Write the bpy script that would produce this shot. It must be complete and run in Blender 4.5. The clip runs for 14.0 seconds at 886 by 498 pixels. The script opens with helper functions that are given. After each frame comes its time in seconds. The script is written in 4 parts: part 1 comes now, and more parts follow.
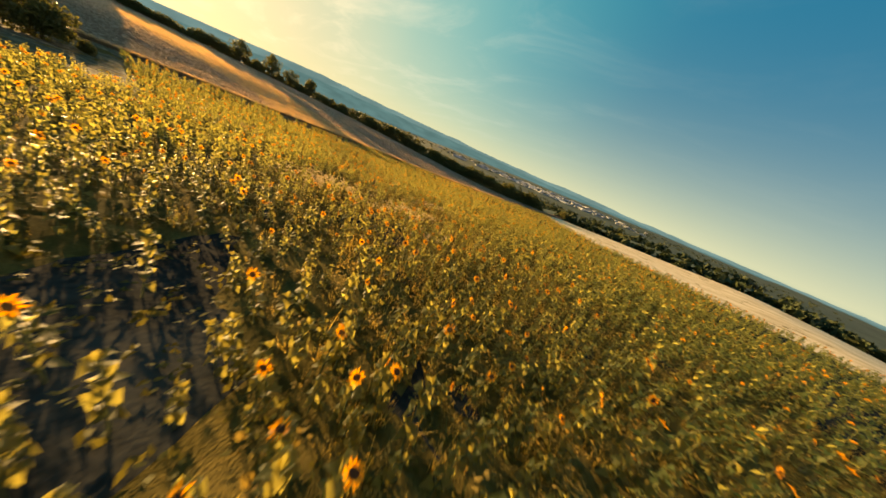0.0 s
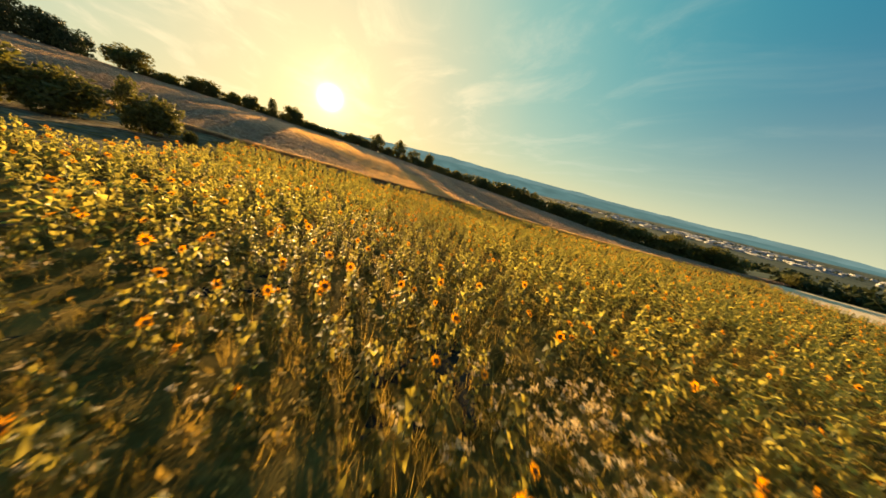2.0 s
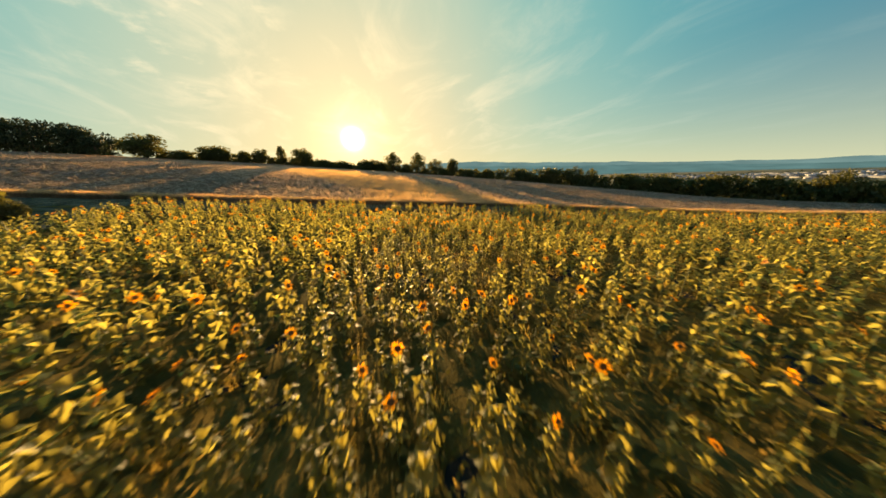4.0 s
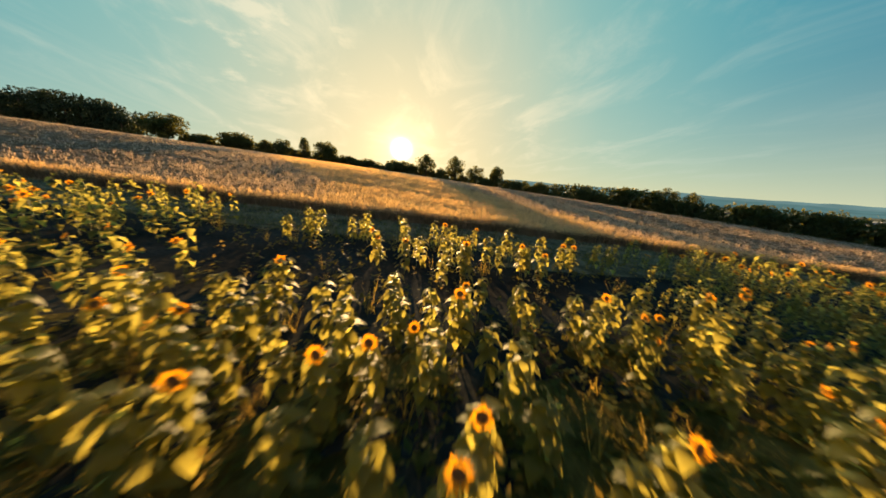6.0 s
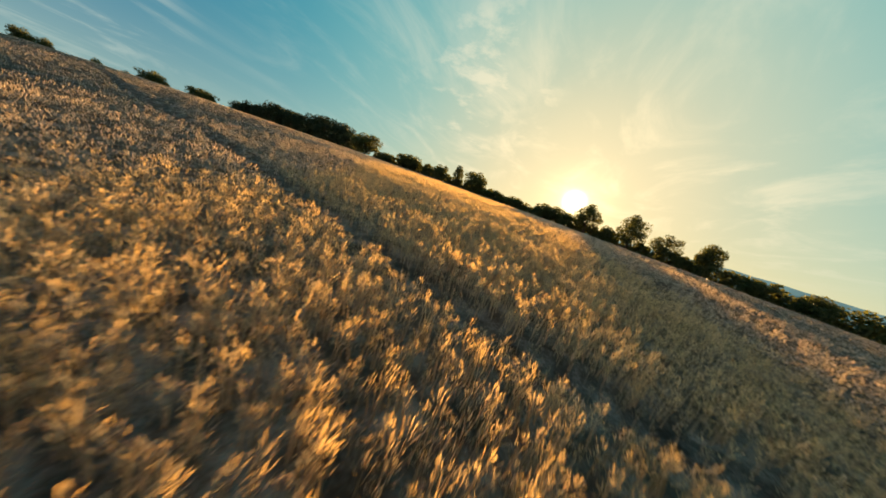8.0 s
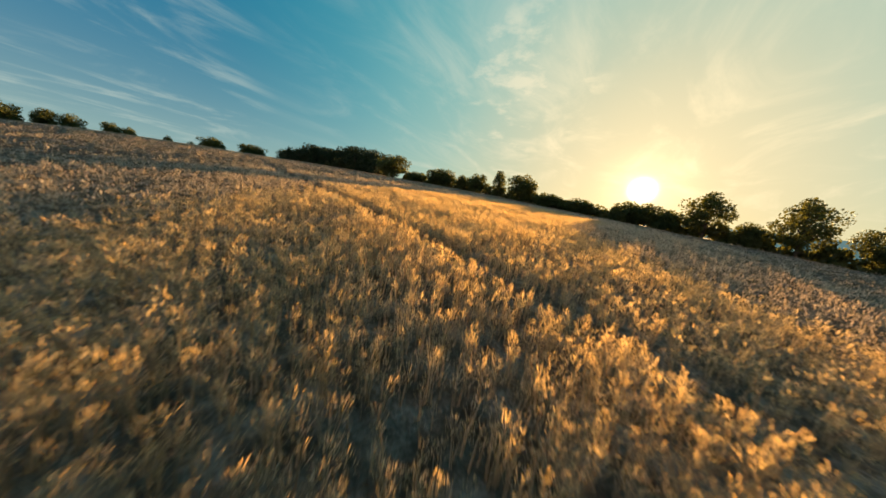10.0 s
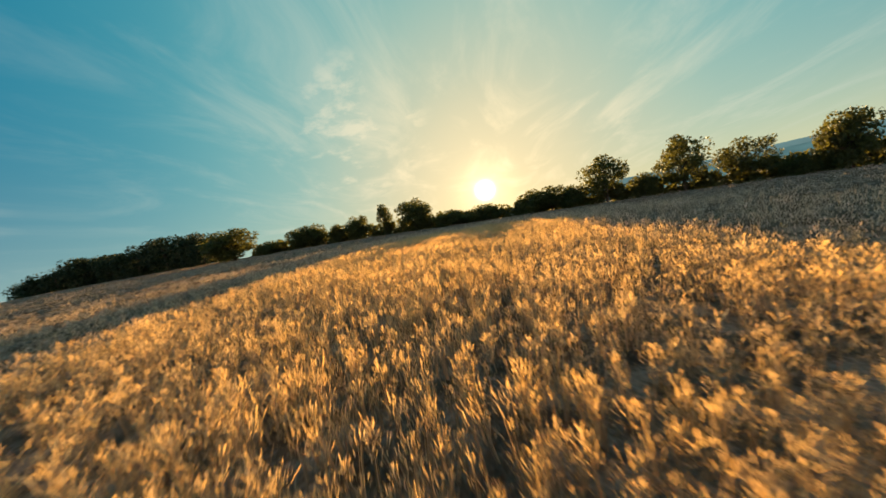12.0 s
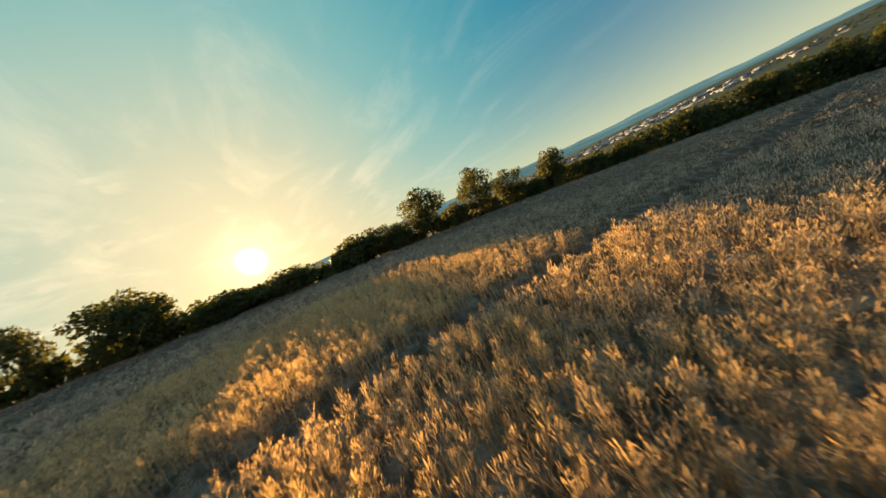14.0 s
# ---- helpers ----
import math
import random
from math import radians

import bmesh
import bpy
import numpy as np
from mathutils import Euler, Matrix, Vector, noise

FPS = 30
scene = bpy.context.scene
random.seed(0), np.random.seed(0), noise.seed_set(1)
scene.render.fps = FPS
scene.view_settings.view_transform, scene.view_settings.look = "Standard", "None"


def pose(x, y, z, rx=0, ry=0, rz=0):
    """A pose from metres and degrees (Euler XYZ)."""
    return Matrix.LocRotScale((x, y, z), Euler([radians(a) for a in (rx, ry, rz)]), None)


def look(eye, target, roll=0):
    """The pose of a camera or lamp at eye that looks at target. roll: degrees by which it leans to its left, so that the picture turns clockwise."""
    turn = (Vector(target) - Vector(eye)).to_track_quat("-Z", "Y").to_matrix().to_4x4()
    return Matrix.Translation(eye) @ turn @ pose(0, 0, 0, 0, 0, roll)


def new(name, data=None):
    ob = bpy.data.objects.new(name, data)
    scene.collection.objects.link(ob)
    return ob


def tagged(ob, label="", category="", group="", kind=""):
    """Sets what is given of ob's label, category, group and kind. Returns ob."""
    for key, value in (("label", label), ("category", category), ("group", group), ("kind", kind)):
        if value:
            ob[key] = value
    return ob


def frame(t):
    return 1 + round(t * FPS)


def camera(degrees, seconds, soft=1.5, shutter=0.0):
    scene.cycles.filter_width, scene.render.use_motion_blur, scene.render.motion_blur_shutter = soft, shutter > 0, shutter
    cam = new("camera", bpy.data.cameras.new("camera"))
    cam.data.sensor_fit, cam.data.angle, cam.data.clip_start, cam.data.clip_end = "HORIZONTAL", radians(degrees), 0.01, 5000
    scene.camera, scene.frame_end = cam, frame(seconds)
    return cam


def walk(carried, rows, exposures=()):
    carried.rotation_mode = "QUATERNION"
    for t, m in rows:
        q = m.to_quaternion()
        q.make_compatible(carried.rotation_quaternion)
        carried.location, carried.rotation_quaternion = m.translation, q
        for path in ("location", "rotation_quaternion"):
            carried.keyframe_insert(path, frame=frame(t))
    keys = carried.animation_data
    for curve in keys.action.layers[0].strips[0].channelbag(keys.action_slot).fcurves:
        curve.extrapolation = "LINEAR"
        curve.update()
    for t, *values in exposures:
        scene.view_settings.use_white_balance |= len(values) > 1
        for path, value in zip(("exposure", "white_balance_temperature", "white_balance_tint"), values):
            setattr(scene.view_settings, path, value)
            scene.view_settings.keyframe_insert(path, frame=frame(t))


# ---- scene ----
# camera: t, x, y, z, yaw, pitch, roll
ROWS = [
    (0.0, -1.80, -3.32, 0.19, -55.23, -20.72, 22.26),
    (0.5, 2.89, -0.27, -0.76, -47.37, -19.03, 20.21),
    (1.0, 7.05, 3.40, -1.44, -39.76, -17.65, 18.24),
    (1.5, 10.50, 7.27, -1.93, -32.67, -17.09, 15.81),
    (2.0, 13.50, 11.55, -2.36, -26.25, -16.57, 12.87),
    (2.5, 16.09, 16.25, -2.79, -21.85, -16.35, 9.92),
    (3.0, 18.25, 21.26, -3.31, -18.91, -16.00, 5.50),
    (3.5, 19.97, 26.71, -3.87, -17.54, -16.07, 0.23),
    (4.0, 21.54, 32.47, -4.41, -16.60, -15.50, -2.22),
    (4.5, 23.14, 38.44, -4.95, -15.86, -14.72, -2.81),
    (5.0, 24.88, 44.50, -5.50, -14.83, -14.06, -1.92),
    (5.5, 26.97, 50.49, -6.09, -13.17, -14.15, 0.12),
    (6.0, 29.26, 56.41, -6.60, -9.34, -12.75, 2.87),
    (6.5, 31.37, 62.23, -7.00, -3.89, -11.53, 6.13),
    (7.0, 33.51, 67.97, -6.79, 5.02, -9.78, 9.07),
    (7.5, 33.88, 73.93, -6.24, 13.59, -8.90, 12.72),
    (8.0, 34.52, 79.65, -5.45, 22.23, -9.22, 16.11),
    (8.5, 34.22, 85.29, -4.71, 29.18, -9.83, 16.57),
    (9.0, 32.79, 90.64, -3.99, 33.11, -10.10, 15.06),
    (9.5, 30.60, 95.67, -3.32, 34.70, -9.84, 11.93),
    (10.0, 27.91, 100.38, -2.75, 34.39, -8.86, 7.65),
    (10.5, 24.77, 104.73, -2.34, 32.79, -6.72, 2.68),
    (11.0, 21.57, 108.86, -1.97, 28.84, -4.56, -2.48),
    (11.5, 18.50, 112.79, -1.56, 21.08, -3.17, -7.77),
    (12.0, 16.06, 117.11, -0.81, 11.50, -2.66, -13.68),
    (12.5, 13.30, 121.24, -0.34, 0.87, -3.04, -18.10),
    (13.0, 11.77, 125.76, 0.28, -10.10, -3.96, -22.34),
    (13.5, 11.28, 130.15, 0.79, -20.92, -5.55, -25.00),
    (14.0, 11.72, 134.20, 1.22, -32.72, -7.10, -26.69),
]
cam = camera(117.8, 14.0, soft=1.6, shutter=0.155)
walk(cam, [(t, pose(x, y, z, 90 + p, 0, yaw) @ pose(0, 0, 0, 0, 0, roll)) for t, x, y, z, yaw, p, roll in ROWS],
     exposures=[(0.0, 1.95, 7700, 10), (3.0, 1.87, 7500, 10), (5.5, 1.82, 7100, 10), (6.5, 1.74, 6900, 10), (8.0, 1.79, 7000, 10), (12.5, 1.70, 6900, 10), (14.0, 1.80, 6950, 10)])

# ---------------------------------------------------------------- world and sun
SUN_EL = radians(7.2)
SUN_DIR = Vector((0.0, math.cos(SUN_EL), math.sin(SUN_EL)))
SKY_STRENGTH, SUN_STRENGTH = 0.080, 4.5


def make_world():
    w = bpy.data.worlds.new("sky")
    scene.world = w
    w.use_nodes = True
    nt = w.node_tree
    nt.nodes.clear()
    N, L = nt.nodes.new, nt.links.new

    def math_node(op, a, b=None, clamp=False):
        n = N("ShaderNodeMath")
        n.operation, n.use_clamp = op, clamp
        for i, v in enumerate((a, b)):
            if v is None:
                continue
            if isinstance(v, (int, float)):
                n.inputs[i].default_value = v
            else:
                L(v, n.inputs[i])
        return n.outputs[0]

    def mix(kind, fac, a, b):
        n = N("ShaderNodeMix")
        n.data_type, n.blend_type = "RGBA", kind
        for i, v in ((0, fac), (6, a), (7, b)):
            if isinstance(v, (int, float, tuple)):
                n.inputs[i].default_value = v
            else:
                L(v, n.inputs[i])
        return n.outputs[2]

    sky = N("ShaderNodeTexSky")
    sky.sky_type, sky.sun_disc = "NISHITA", False
    sky.sun_elevation, sky.sun_rotation = SUN_EL, 0.0
    sky.air_density, sky.dust_density, sky.ozone_density, sky.altitude = 1.0, 1.2, 1.5, 100
    tc = N("ShaderNodeTexCoord")
    way = tc.outputs["Generated"]
    dot = N("ShaderNodeVectorMath")
    dot.operation = "DOT_PRODUCT"
    L(way, dot.inputs[0])
    dot.inputs[1].default_value = SUN_DIR
    d = math_node("MAXIMUM", dot.outputs["Value"], 0.0)
    # evening colours: cream round the sun, teal and then deep blue away from it, paler towards the horizon
    rp = N("ShaderNodeValToRGB")
    rp.color_ramp.interpolation = "B_SPLINE"
    # First two stops: bright pink opposite the sun, out of view, added as fill.
    stops = ((0.0, (5.6, 4.5, 4.7)), (0.08, (4.9, 4.0, 4.2)), (0.17, (0.2, 0.76, 1.33)), (0.34, (0.0, 0.60, 1.26)), (0.62, (0.0, 0.58, 1.18)), (0.78, (0.09, 1.12, 1.53)),
             (0.90, (0.80, 1.92, 1.90)), (0.965, (2.15, 2.4, 1.85)), (1.0, (3.3, 2.85, 1.8)))
    while len(rp.color_ramp.elements) < len(stops):
        rp.color_ramp.elements.new(0.5)
    for el, (p, c) in zip(rp.color_ramp.elements, stops):
        el.position, el.color = p, (*[q / 5.0 for q in c], 1)
    half = math_node("MULTIPLY_ADD", dot.outputs["Value"], 0.5)
    half.node.inputs[2].default_value = 0.5
    L(half, rp.inputs[0])
    up = N("ShaderNodeSeparateXYZ")
    L(way, up.inputs[0])
    low = math_node("POWER", math_node("SUBTRACT", 1.0, math_node("ABSOLUTE", up.outputs[2]), True), 6.0)
    warm = math_node("POWER", d, 2.5)
    clear = N("ShaderNodeMapRange")
    L(up.outputs[0], clear.inputs[0])
    clear.inputs[1].default_value, clear.inputs[2].default_value = -0.8, 0.8
    hazecol = mix("MIX", warm, mix("MIX", clear.outputs[0], (1.8, 2.35, 2.0, 1), (2.6, 2.75, 1.85, 1)), (3.4, 2.75, 1.5, 1))
    lifted = N("ShaderNodeVectorMath")
    lifted.operation = "SCALE"
    L(rp.outputs[0], lifted.inputs[0])
    lifted.inputs["Scale"].default_value = 5.0
    graded = mix("MIX", math_node("MULTIPLY", low, 0.85), lifted.outputs[0], hazecol)
    calm = mix("MULTIPLY", 1.0, sky.outputs[0], mix("MIX", math_node("POWER", d, 5.0), (0.45, 0.9, 1.0, 1), (0.30, 0.27, 0.20, 1)))
    tinted = mix("MIX", 0.95, calm, graded)
    # thin cirrus on a plane high above, and a few small puffs
    sep = N("ShaderNodeSeparateXYZ")
    L(way, sep.inputs[0])
    h = math_node("ADD", math_node("MAXIMUM", sep.outputs[2], 0.0), 0.12)
    flat = N("ShaderNodeCombineXYZ")
    L(math_node("DIVIDE", sep.outputs[0], h), flat.inputs[0])
    L(math_node("DIVIDE", sep.outputs[1], h), flat.inputs[1])
    mp = N("ShaderNodeMapping")
    mp.inputs["Rotation"].default_value = (0, 0, radians(24))
    mp.inputs["Scale"].default_value = (1.3, 0.62, 1)
    L(flat.outputs[0], mp.inputs[0])
    n1 = N("ShaderNodeTexNoise")
    n1.inputs["Scale"].default_value, n1.inputs["Detail"].default_value, n1.inputs["Roughness"].default_value = 1.6, 7, 0.62
    n1.inputs["Distortion"].default_value = 0.7
    L(mp.outputs[0], n1.inputs["Vector"])
    n2 = N("ShaderNodeTexNoise")
    n2.inputs["Scale"].default_value, n2.inputs["Detail"].default_value, n2.inputs["Roughness"].default_value = 2.3, 6, 0.6
    L(flat.outputs[0], n2.inputs["Vector"])

    def ramp(v, a, b):
        r = N("ShaderNodeMapRange")
        r.interpolation_type = "SMOOTHSTEP"
        L(v, r.inputs[0])
        r.inputs[1].default_value, r.inputs[2].default_value = a, b
        return r.outputs[0]

    wisps = math_node("MULTIPLY", math_node("MULTIPLY", ramp(n1.outputs[0], 0.45, 0.76), math_node("MULTIPLY_ADD", warm, 0.85)), 0.8)
    wisps.node.inputs[0].links[0].from_node.inputs[1].links[0].from_node.inputs[2].default_value = 0.04
    spot = N("ShaderNodeVectorMath")
    spot.operation = "DOT_PRODUCT"
    L(way, spot.inputs[0])
    spot.inputs[1].default_value = Vector((-0.35, 0.85, 0.40)).normalized()
    puffs = math_node("MULTIPLY", math_node("MULTIPLY", ramp(n2.outputs[0], 0.48, 0.66), ramp(spot.outputs["Value"], 0.965, 0.992)), 0.7)
    west = N("ShaderNodeVectorMath")
    west.operation = "DOT_PRODUCT"
    L(way, west.inputs[0])
    west.inputs[1].default_value = Vector((-0.97, 0.09, 0.22)).normalized()
    streaks = math_node("MULTIPLY", math_node("MULTIPLY", ramp(n1.outputs[0], 0.48, 0.72), ramp(west.outputs["Value"], 0.94, 0.99)), 0.42)
    cover = math_node("MAXIMUM", math_node("MAXIMUM", wisps, streaks), puffs)
    fade = ramp(sep.outputs[2], 0.01, 0.10)
    cover = math_node("MULTIPLY", cover, fade)
    glow_near = math_node("POWER", d, 6.0)
    cloud_col = mix("MIX", glow_near, (2.2, 2.6, 2.4, 1), (4.8, 3.9, 2.4, 1))
    clouded = mix("MIX", cover, tinted, cloud_col)
    # aureole round the low sun
    a1 = math_node("MULTIPLY", math_node("POWER", d, 5600.0), 120.0)
    a2 = math_node("MULTIPLY", math_node("POWER", d, 300.0), 2.0)
    a3 = math_node("MULTIPLY", math_node("POWER", d, 30.0), 0.5)
    total = clouded
    for amount, colour in ((a1, (1.0, 0.88, 0.52, 1)), (a2, (1.0, 0.80, 0.42, 1)), (a3, (1.0, 0.78, 0.45, 1))):
        sc = N("ShaderNodeVectorMath")
        sc.operation = "SCALE"
        sc.inputs[0].default_value = colour[:3]
        L(amount, sc.inputs["Scale"])
        total = mix("ADD", 1.0, total, sc.outputs[0])
    bg = N("ShaderNodeBackground")
    bg.inputs["Strength"].default_value = SKY_STRENGTH
    L(total, bg.inputs[0])
    out = N("ShaderNodeOutputWorld")
    L(bg.outputs[0], out.inputs[0])


make_world()
sun = new("sun", bpy.data.lights.new("sun", "SUN"))
sun.data.energy, sun.data.angle, sun.data.color = SUN_STRENGTH, radians(0.6), (1.0, 0.64, 0.28)
sun.matrix_world = look(SUN_DIR * 100, (0, 0, 0))


# ---------------------------------------------------------------- materials
def material(name, colours, rough=0.8, translucent=0.0, glow_colour=None, scale=8.0, fine=60.0, bump=0.3,
             source="object", spec=0.25, vary="island", deep=0.02):
    """A surface of several colours mixed by coarse and fine noise and by a random value per piece."""
    m = bpy.data.materials.new(name)
    m.use_nodes = True
    nt = m.node_tree
    nt.nodes.clear()
    N, L = nt.nodes.new, nt.links.new
    out = N("ShaderNodeOutputMaterial")
    bs = N("ShaderNodeBsdfPrincipled")
    bs.inputs["Roughness"].default_value = rough
    bs.inputs["Specular IOR Level"].default_value = spec
    tc = N("ShaderNodeTexCoord")
    coord = tc.outputs["Object"]
    if source == "world":
        coord = N("ShaderNodeNewGeometry").outputs["Position"]
    a = N("ShaderNodeTexNoise")
    a.inputs["Scale"].default_value, a.inputs["Detail"].default_value = scale, 4
    L(coord, a.inputs["Vector"])
    b = N("ShaderNodeTexNoise")
    b.inputs["Scale"].default_value, b.inputs["Detail"].default_value = fine, 3
    L(coord, b.inputs["Vector"])
    add = N("ShaderNodeMath")
    add.operation = "MULTIPLY_ADD"
    L(b.outputs[0], add.inputs[0])
    add.inputs[1].default_value = 0.5
    L(a.outputs[0], add.inputs[2])
    val = N("ShaderNodeMapRange")
    L(add.outputs[0], val.inputs[0])
    val.inputs[1].default_value, val.inputs[2].default_value = 0.5, 1.0
    fac = val.outputs[0]
    if vary:
        if vary == "island":
            rnd = N("ShaderNodeNewGeometry").outputs["Random Per Island"]
        else:
            rnd = N("ShaderNodeObjectInfo").outputs["Random"]
        mx = N("ShaderNodeMix")
        mx.data_type = "FLOAT"
        mx.inputs[0].default_value = 0.6
        L(fac, mx.inputs[2])
        L(rnd, mx.inputs[3])
        fac = mx.outputs[0]
    cr = N("ShaderNodeValToRGB")
    els = cr.color_ramp.elements
    while len(els) < len(colours):
        els.new(0.5)
    for i, c in enumerate(colours):
        els[i].position = 0.12 + 0.76 * i / max(1, len(colours) - 1)
        els[i].color = (*c, 1)
    L(fac, cr.inputs[0])
    L(cr.outputs[0], bs.inputs["Base Color"])
    if bump:
        bp = N("ShaderNodeBump")
        bp.inputs["Strength"].default_value, bp.inputs["Distance"].default_value = bump, deep
        L(b.outputs[0], bp.inputs["Height"])
        L(bp.outputs[0], bs.inputs["Normal"])
    shader = bs.outputs[0]
    if translucent:
        tr = N("ShaderNodeBsdfTranslucent")
        if glow_colour:
            t = N("ShaderNodeMix")
            t.data_type, t.blend_type = "RGBA", "MIX"
            t.inputs[0].default_value = 0.6
            L(cr.outputs[0], t.inputs[6])
            t.inputs[7].default_value = (*glow_colour, 1)
            L(t.outputs[2], tr.inputs[0])
        else:
            L(cr.outputs[0], tr.inputs[0])
        ms = N("ShaderNodeMixShader")
        ms.inputs[0].default_value = translucent
        L(bs.outputs[0], ms.inputs[1])
        L(tr.outputs[0], ms.inputs[2])
        shader = ms.outputs[0]
    L(shader, out.inputs[0])
    return m


# Soil base is near-black and bluish: the tone of shaded ground between plants.
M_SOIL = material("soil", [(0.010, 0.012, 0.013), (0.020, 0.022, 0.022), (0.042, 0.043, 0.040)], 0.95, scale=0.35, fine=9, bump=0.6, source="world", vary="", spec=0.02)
M_VERGE = material("mown_grass", [(0.045, 0.042, 0.028), (0.105, 0.096, 0.064), (0.20, 0.18, 0.12)], 0.95, scale=0.9, fine=12, bump=1.0, deep=0.08, source="world", vary="", spec=0.02)
M_STUBBLE = material("stubble", [(0.42, 0.33, 0.19), (0.56, 0.45, 0.28), (0.66, 0.55, 0.37)], 0.9, scale=0.15, fine=4, bump=0.5, source="world", vary="")
M_WHEAT_SOIL = material("wheat_floor", [(0.10, 0.065, 0.03), (0.17, 0.11, 0.05), (0.26, 0.18, 0.08)], 0.95, scale=0.3, fine=6, bump=0.6, source="world", vary="", spec=0.02)
M_VALLEY = material("valley_fields", [(0.012, 0.030, 0.020), (0.020, 0.044, 0.027), (0.038, 0.062, 0.040), (0.022, 0.046, 0.028)], 0.95, scale=0.012, fine=0.07, bump=0, source="world", vary="")
M_LEAF = material("sunflower_leaf", [(0.024, 0.046, 0.015), (0.060, 0.088, 0.028), (0.13, 0.15, 0.052)], 0.43, 0.62, (0.86, 0.71, 0.13), scale=14, fine=70, bump=0.4, spec=0.30)
M_STEM = material("sunflower_stem", [(0.09, 0.11, 0.035), (0.16, 0.17, 0.06)], 0.6, 0.15, scale=10, fine=60)
M_PETAL = material("sunflower_petal", [(0.70, 0.23, 0.008), (0.84, 0.34, 0.013), (0.90, 0.44, 0.028)], 0.5, 0.55, (0.95, 0.37, 0.01), scale=20, fine=90, bump=0.15)
M_DISC = material("sunflower_disc", [(0.06, 0.022, 0.008), (0.17, 0.06, 0.015), (0.30, 0.12, 0.02)], 0.9, scale=40, fine=190, bump=0.8)
M_WEED = material("dry_grass", [(0.14, 0.10, 0.028), (0.30, 0.215, 0.058), (0.48, 0.36, 0.11)], 0.8, 0.55, (0.88, 0.57, 0.085), scale=1.0, fine=20, bump=0)
M_GREENWEED = material("green_weed", [(0.04, 0.05, 0.016), (0.09, 0.10, 0.03), (0.17, 0.15, 0.05)], 0.7, 0.4, (0.28, 0.25, 0.05), scale=1.0, fine=20, bump=0)
M_VERGEGRASS = material("verge_grass", [(0.09, 0.083, 0.053), (0.20, 0.18, 0.115), (0.34, 0.31, 0.20)], 0.85, 0.25, (0.26, 0.22, 0.11), scale=1.0, fine=20, bump=0, spec=0.1)
M_LOWWEED = material("low_weed", [(0.020, 0.032, 0.010), (0.048, 0.060, 0.017), (0.10, 0.098, 0.03)], 0.6, 0.42, (0.52, 0.42, 0.06), scale=1.0, fine=20, bump=0, spec=0.06)
M_PALE = material("seed_head", [(0.38, 0.30, 0.16), (0.54, 0.44, 0.26), (0.70, 0.60, 0.40)], 0.8, 0.4, (0.74, 0.54, 0.22), scale=3, fine=40, bump=0)
M_EAR = material("wheat_ear", [(0.46, 0.345, 0.215), (0.66, 0.515, 0.35), (0.80, 0.67, 0.49)], 0.75, 0.54, (0.98, 0.53, 0.07), scale=0.5, fine=25, bump=0, spec=0.05)
# Ear material again for far bands, with a greyer shaded tone and less glow.
M_DIM_EAR = material("dim_wheat_ear", [(0.44, 0.34, 0.25), (0.65, 0.51, 0.39), (0.80, 0.66, 0.53)], 0.85, 0.36, (0.88, 0.51, 0.14), scale=0.5, fine=25, bump=0, spec=0.05)
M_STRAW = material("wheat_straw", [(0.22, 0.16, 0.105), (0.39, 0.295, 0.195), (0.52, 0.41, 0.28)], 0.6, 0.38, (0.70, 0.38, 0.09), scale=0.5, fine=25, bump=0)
# Straw for the cut edge, darkened to hold the shade on that side.
M_SHADED_STALK = material("shaded_wheat_stalk", [(0.07, 0.054, 0.033), (0.145, 0.115, 0.07), (0.24, 0.19, 0.12)], 0.7, 0.2, (0.30, 0.22, 0.10), scale=0.5, fine=25, bump=0)
# Sheet under the ears; the shade in gaps between clumps darkens its colour.
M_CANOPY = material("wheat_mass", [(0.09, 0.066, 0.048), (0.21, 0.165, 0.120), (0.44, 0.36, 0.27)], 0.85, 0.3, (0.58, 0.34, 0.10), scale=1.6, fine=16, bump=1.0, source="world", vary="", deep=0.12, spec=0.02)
M_UNDER = material("undergrowth", [(0.038, 0.036, 0.012), (0.095, 0.077, 0.024), (0.19, 0.143, 0.044)], 0.95, 0.25, (0.50, 0.34, 0.06), scale=1.2, fine=24, bump=0.8, source="world", vary="", deep=0.06, spec=0.02)
M_TREELEAF = material("tree_leaf", [(0.022, 0.034, 0.012), (0.050, 0.062, 0.019), (0.105, 0.104, 0.03)], 0.6, 0.33, (0.31, 0.275, 0.045), scale=0.22, fine=12, bump=0)
M_WOODLEAF = material("woodland_leaf", [(0.014, 0.024, 0.010), (0.03, 0.045, 0.015), (0.05, 0.06, 0.02)], 0.7, 0.2, scale=0.2, fine=6, bump=0)
M_BARK = material("bark", [(0.05, 0.035, 0.022), (0.11, 0.08, 0.05)], 0.9, scale=3, fine=30, bump=0.8, vary="")
# Blue-grey tint in walls and roofs stands in for haze over the valley.
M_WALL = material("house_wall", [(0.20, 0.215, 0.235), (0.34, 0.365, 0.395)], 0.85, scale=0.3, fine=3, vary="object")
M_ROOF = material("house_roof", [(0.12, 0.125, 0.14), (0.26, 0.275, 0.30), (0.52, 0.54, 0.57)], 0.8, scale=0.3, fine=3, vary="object")


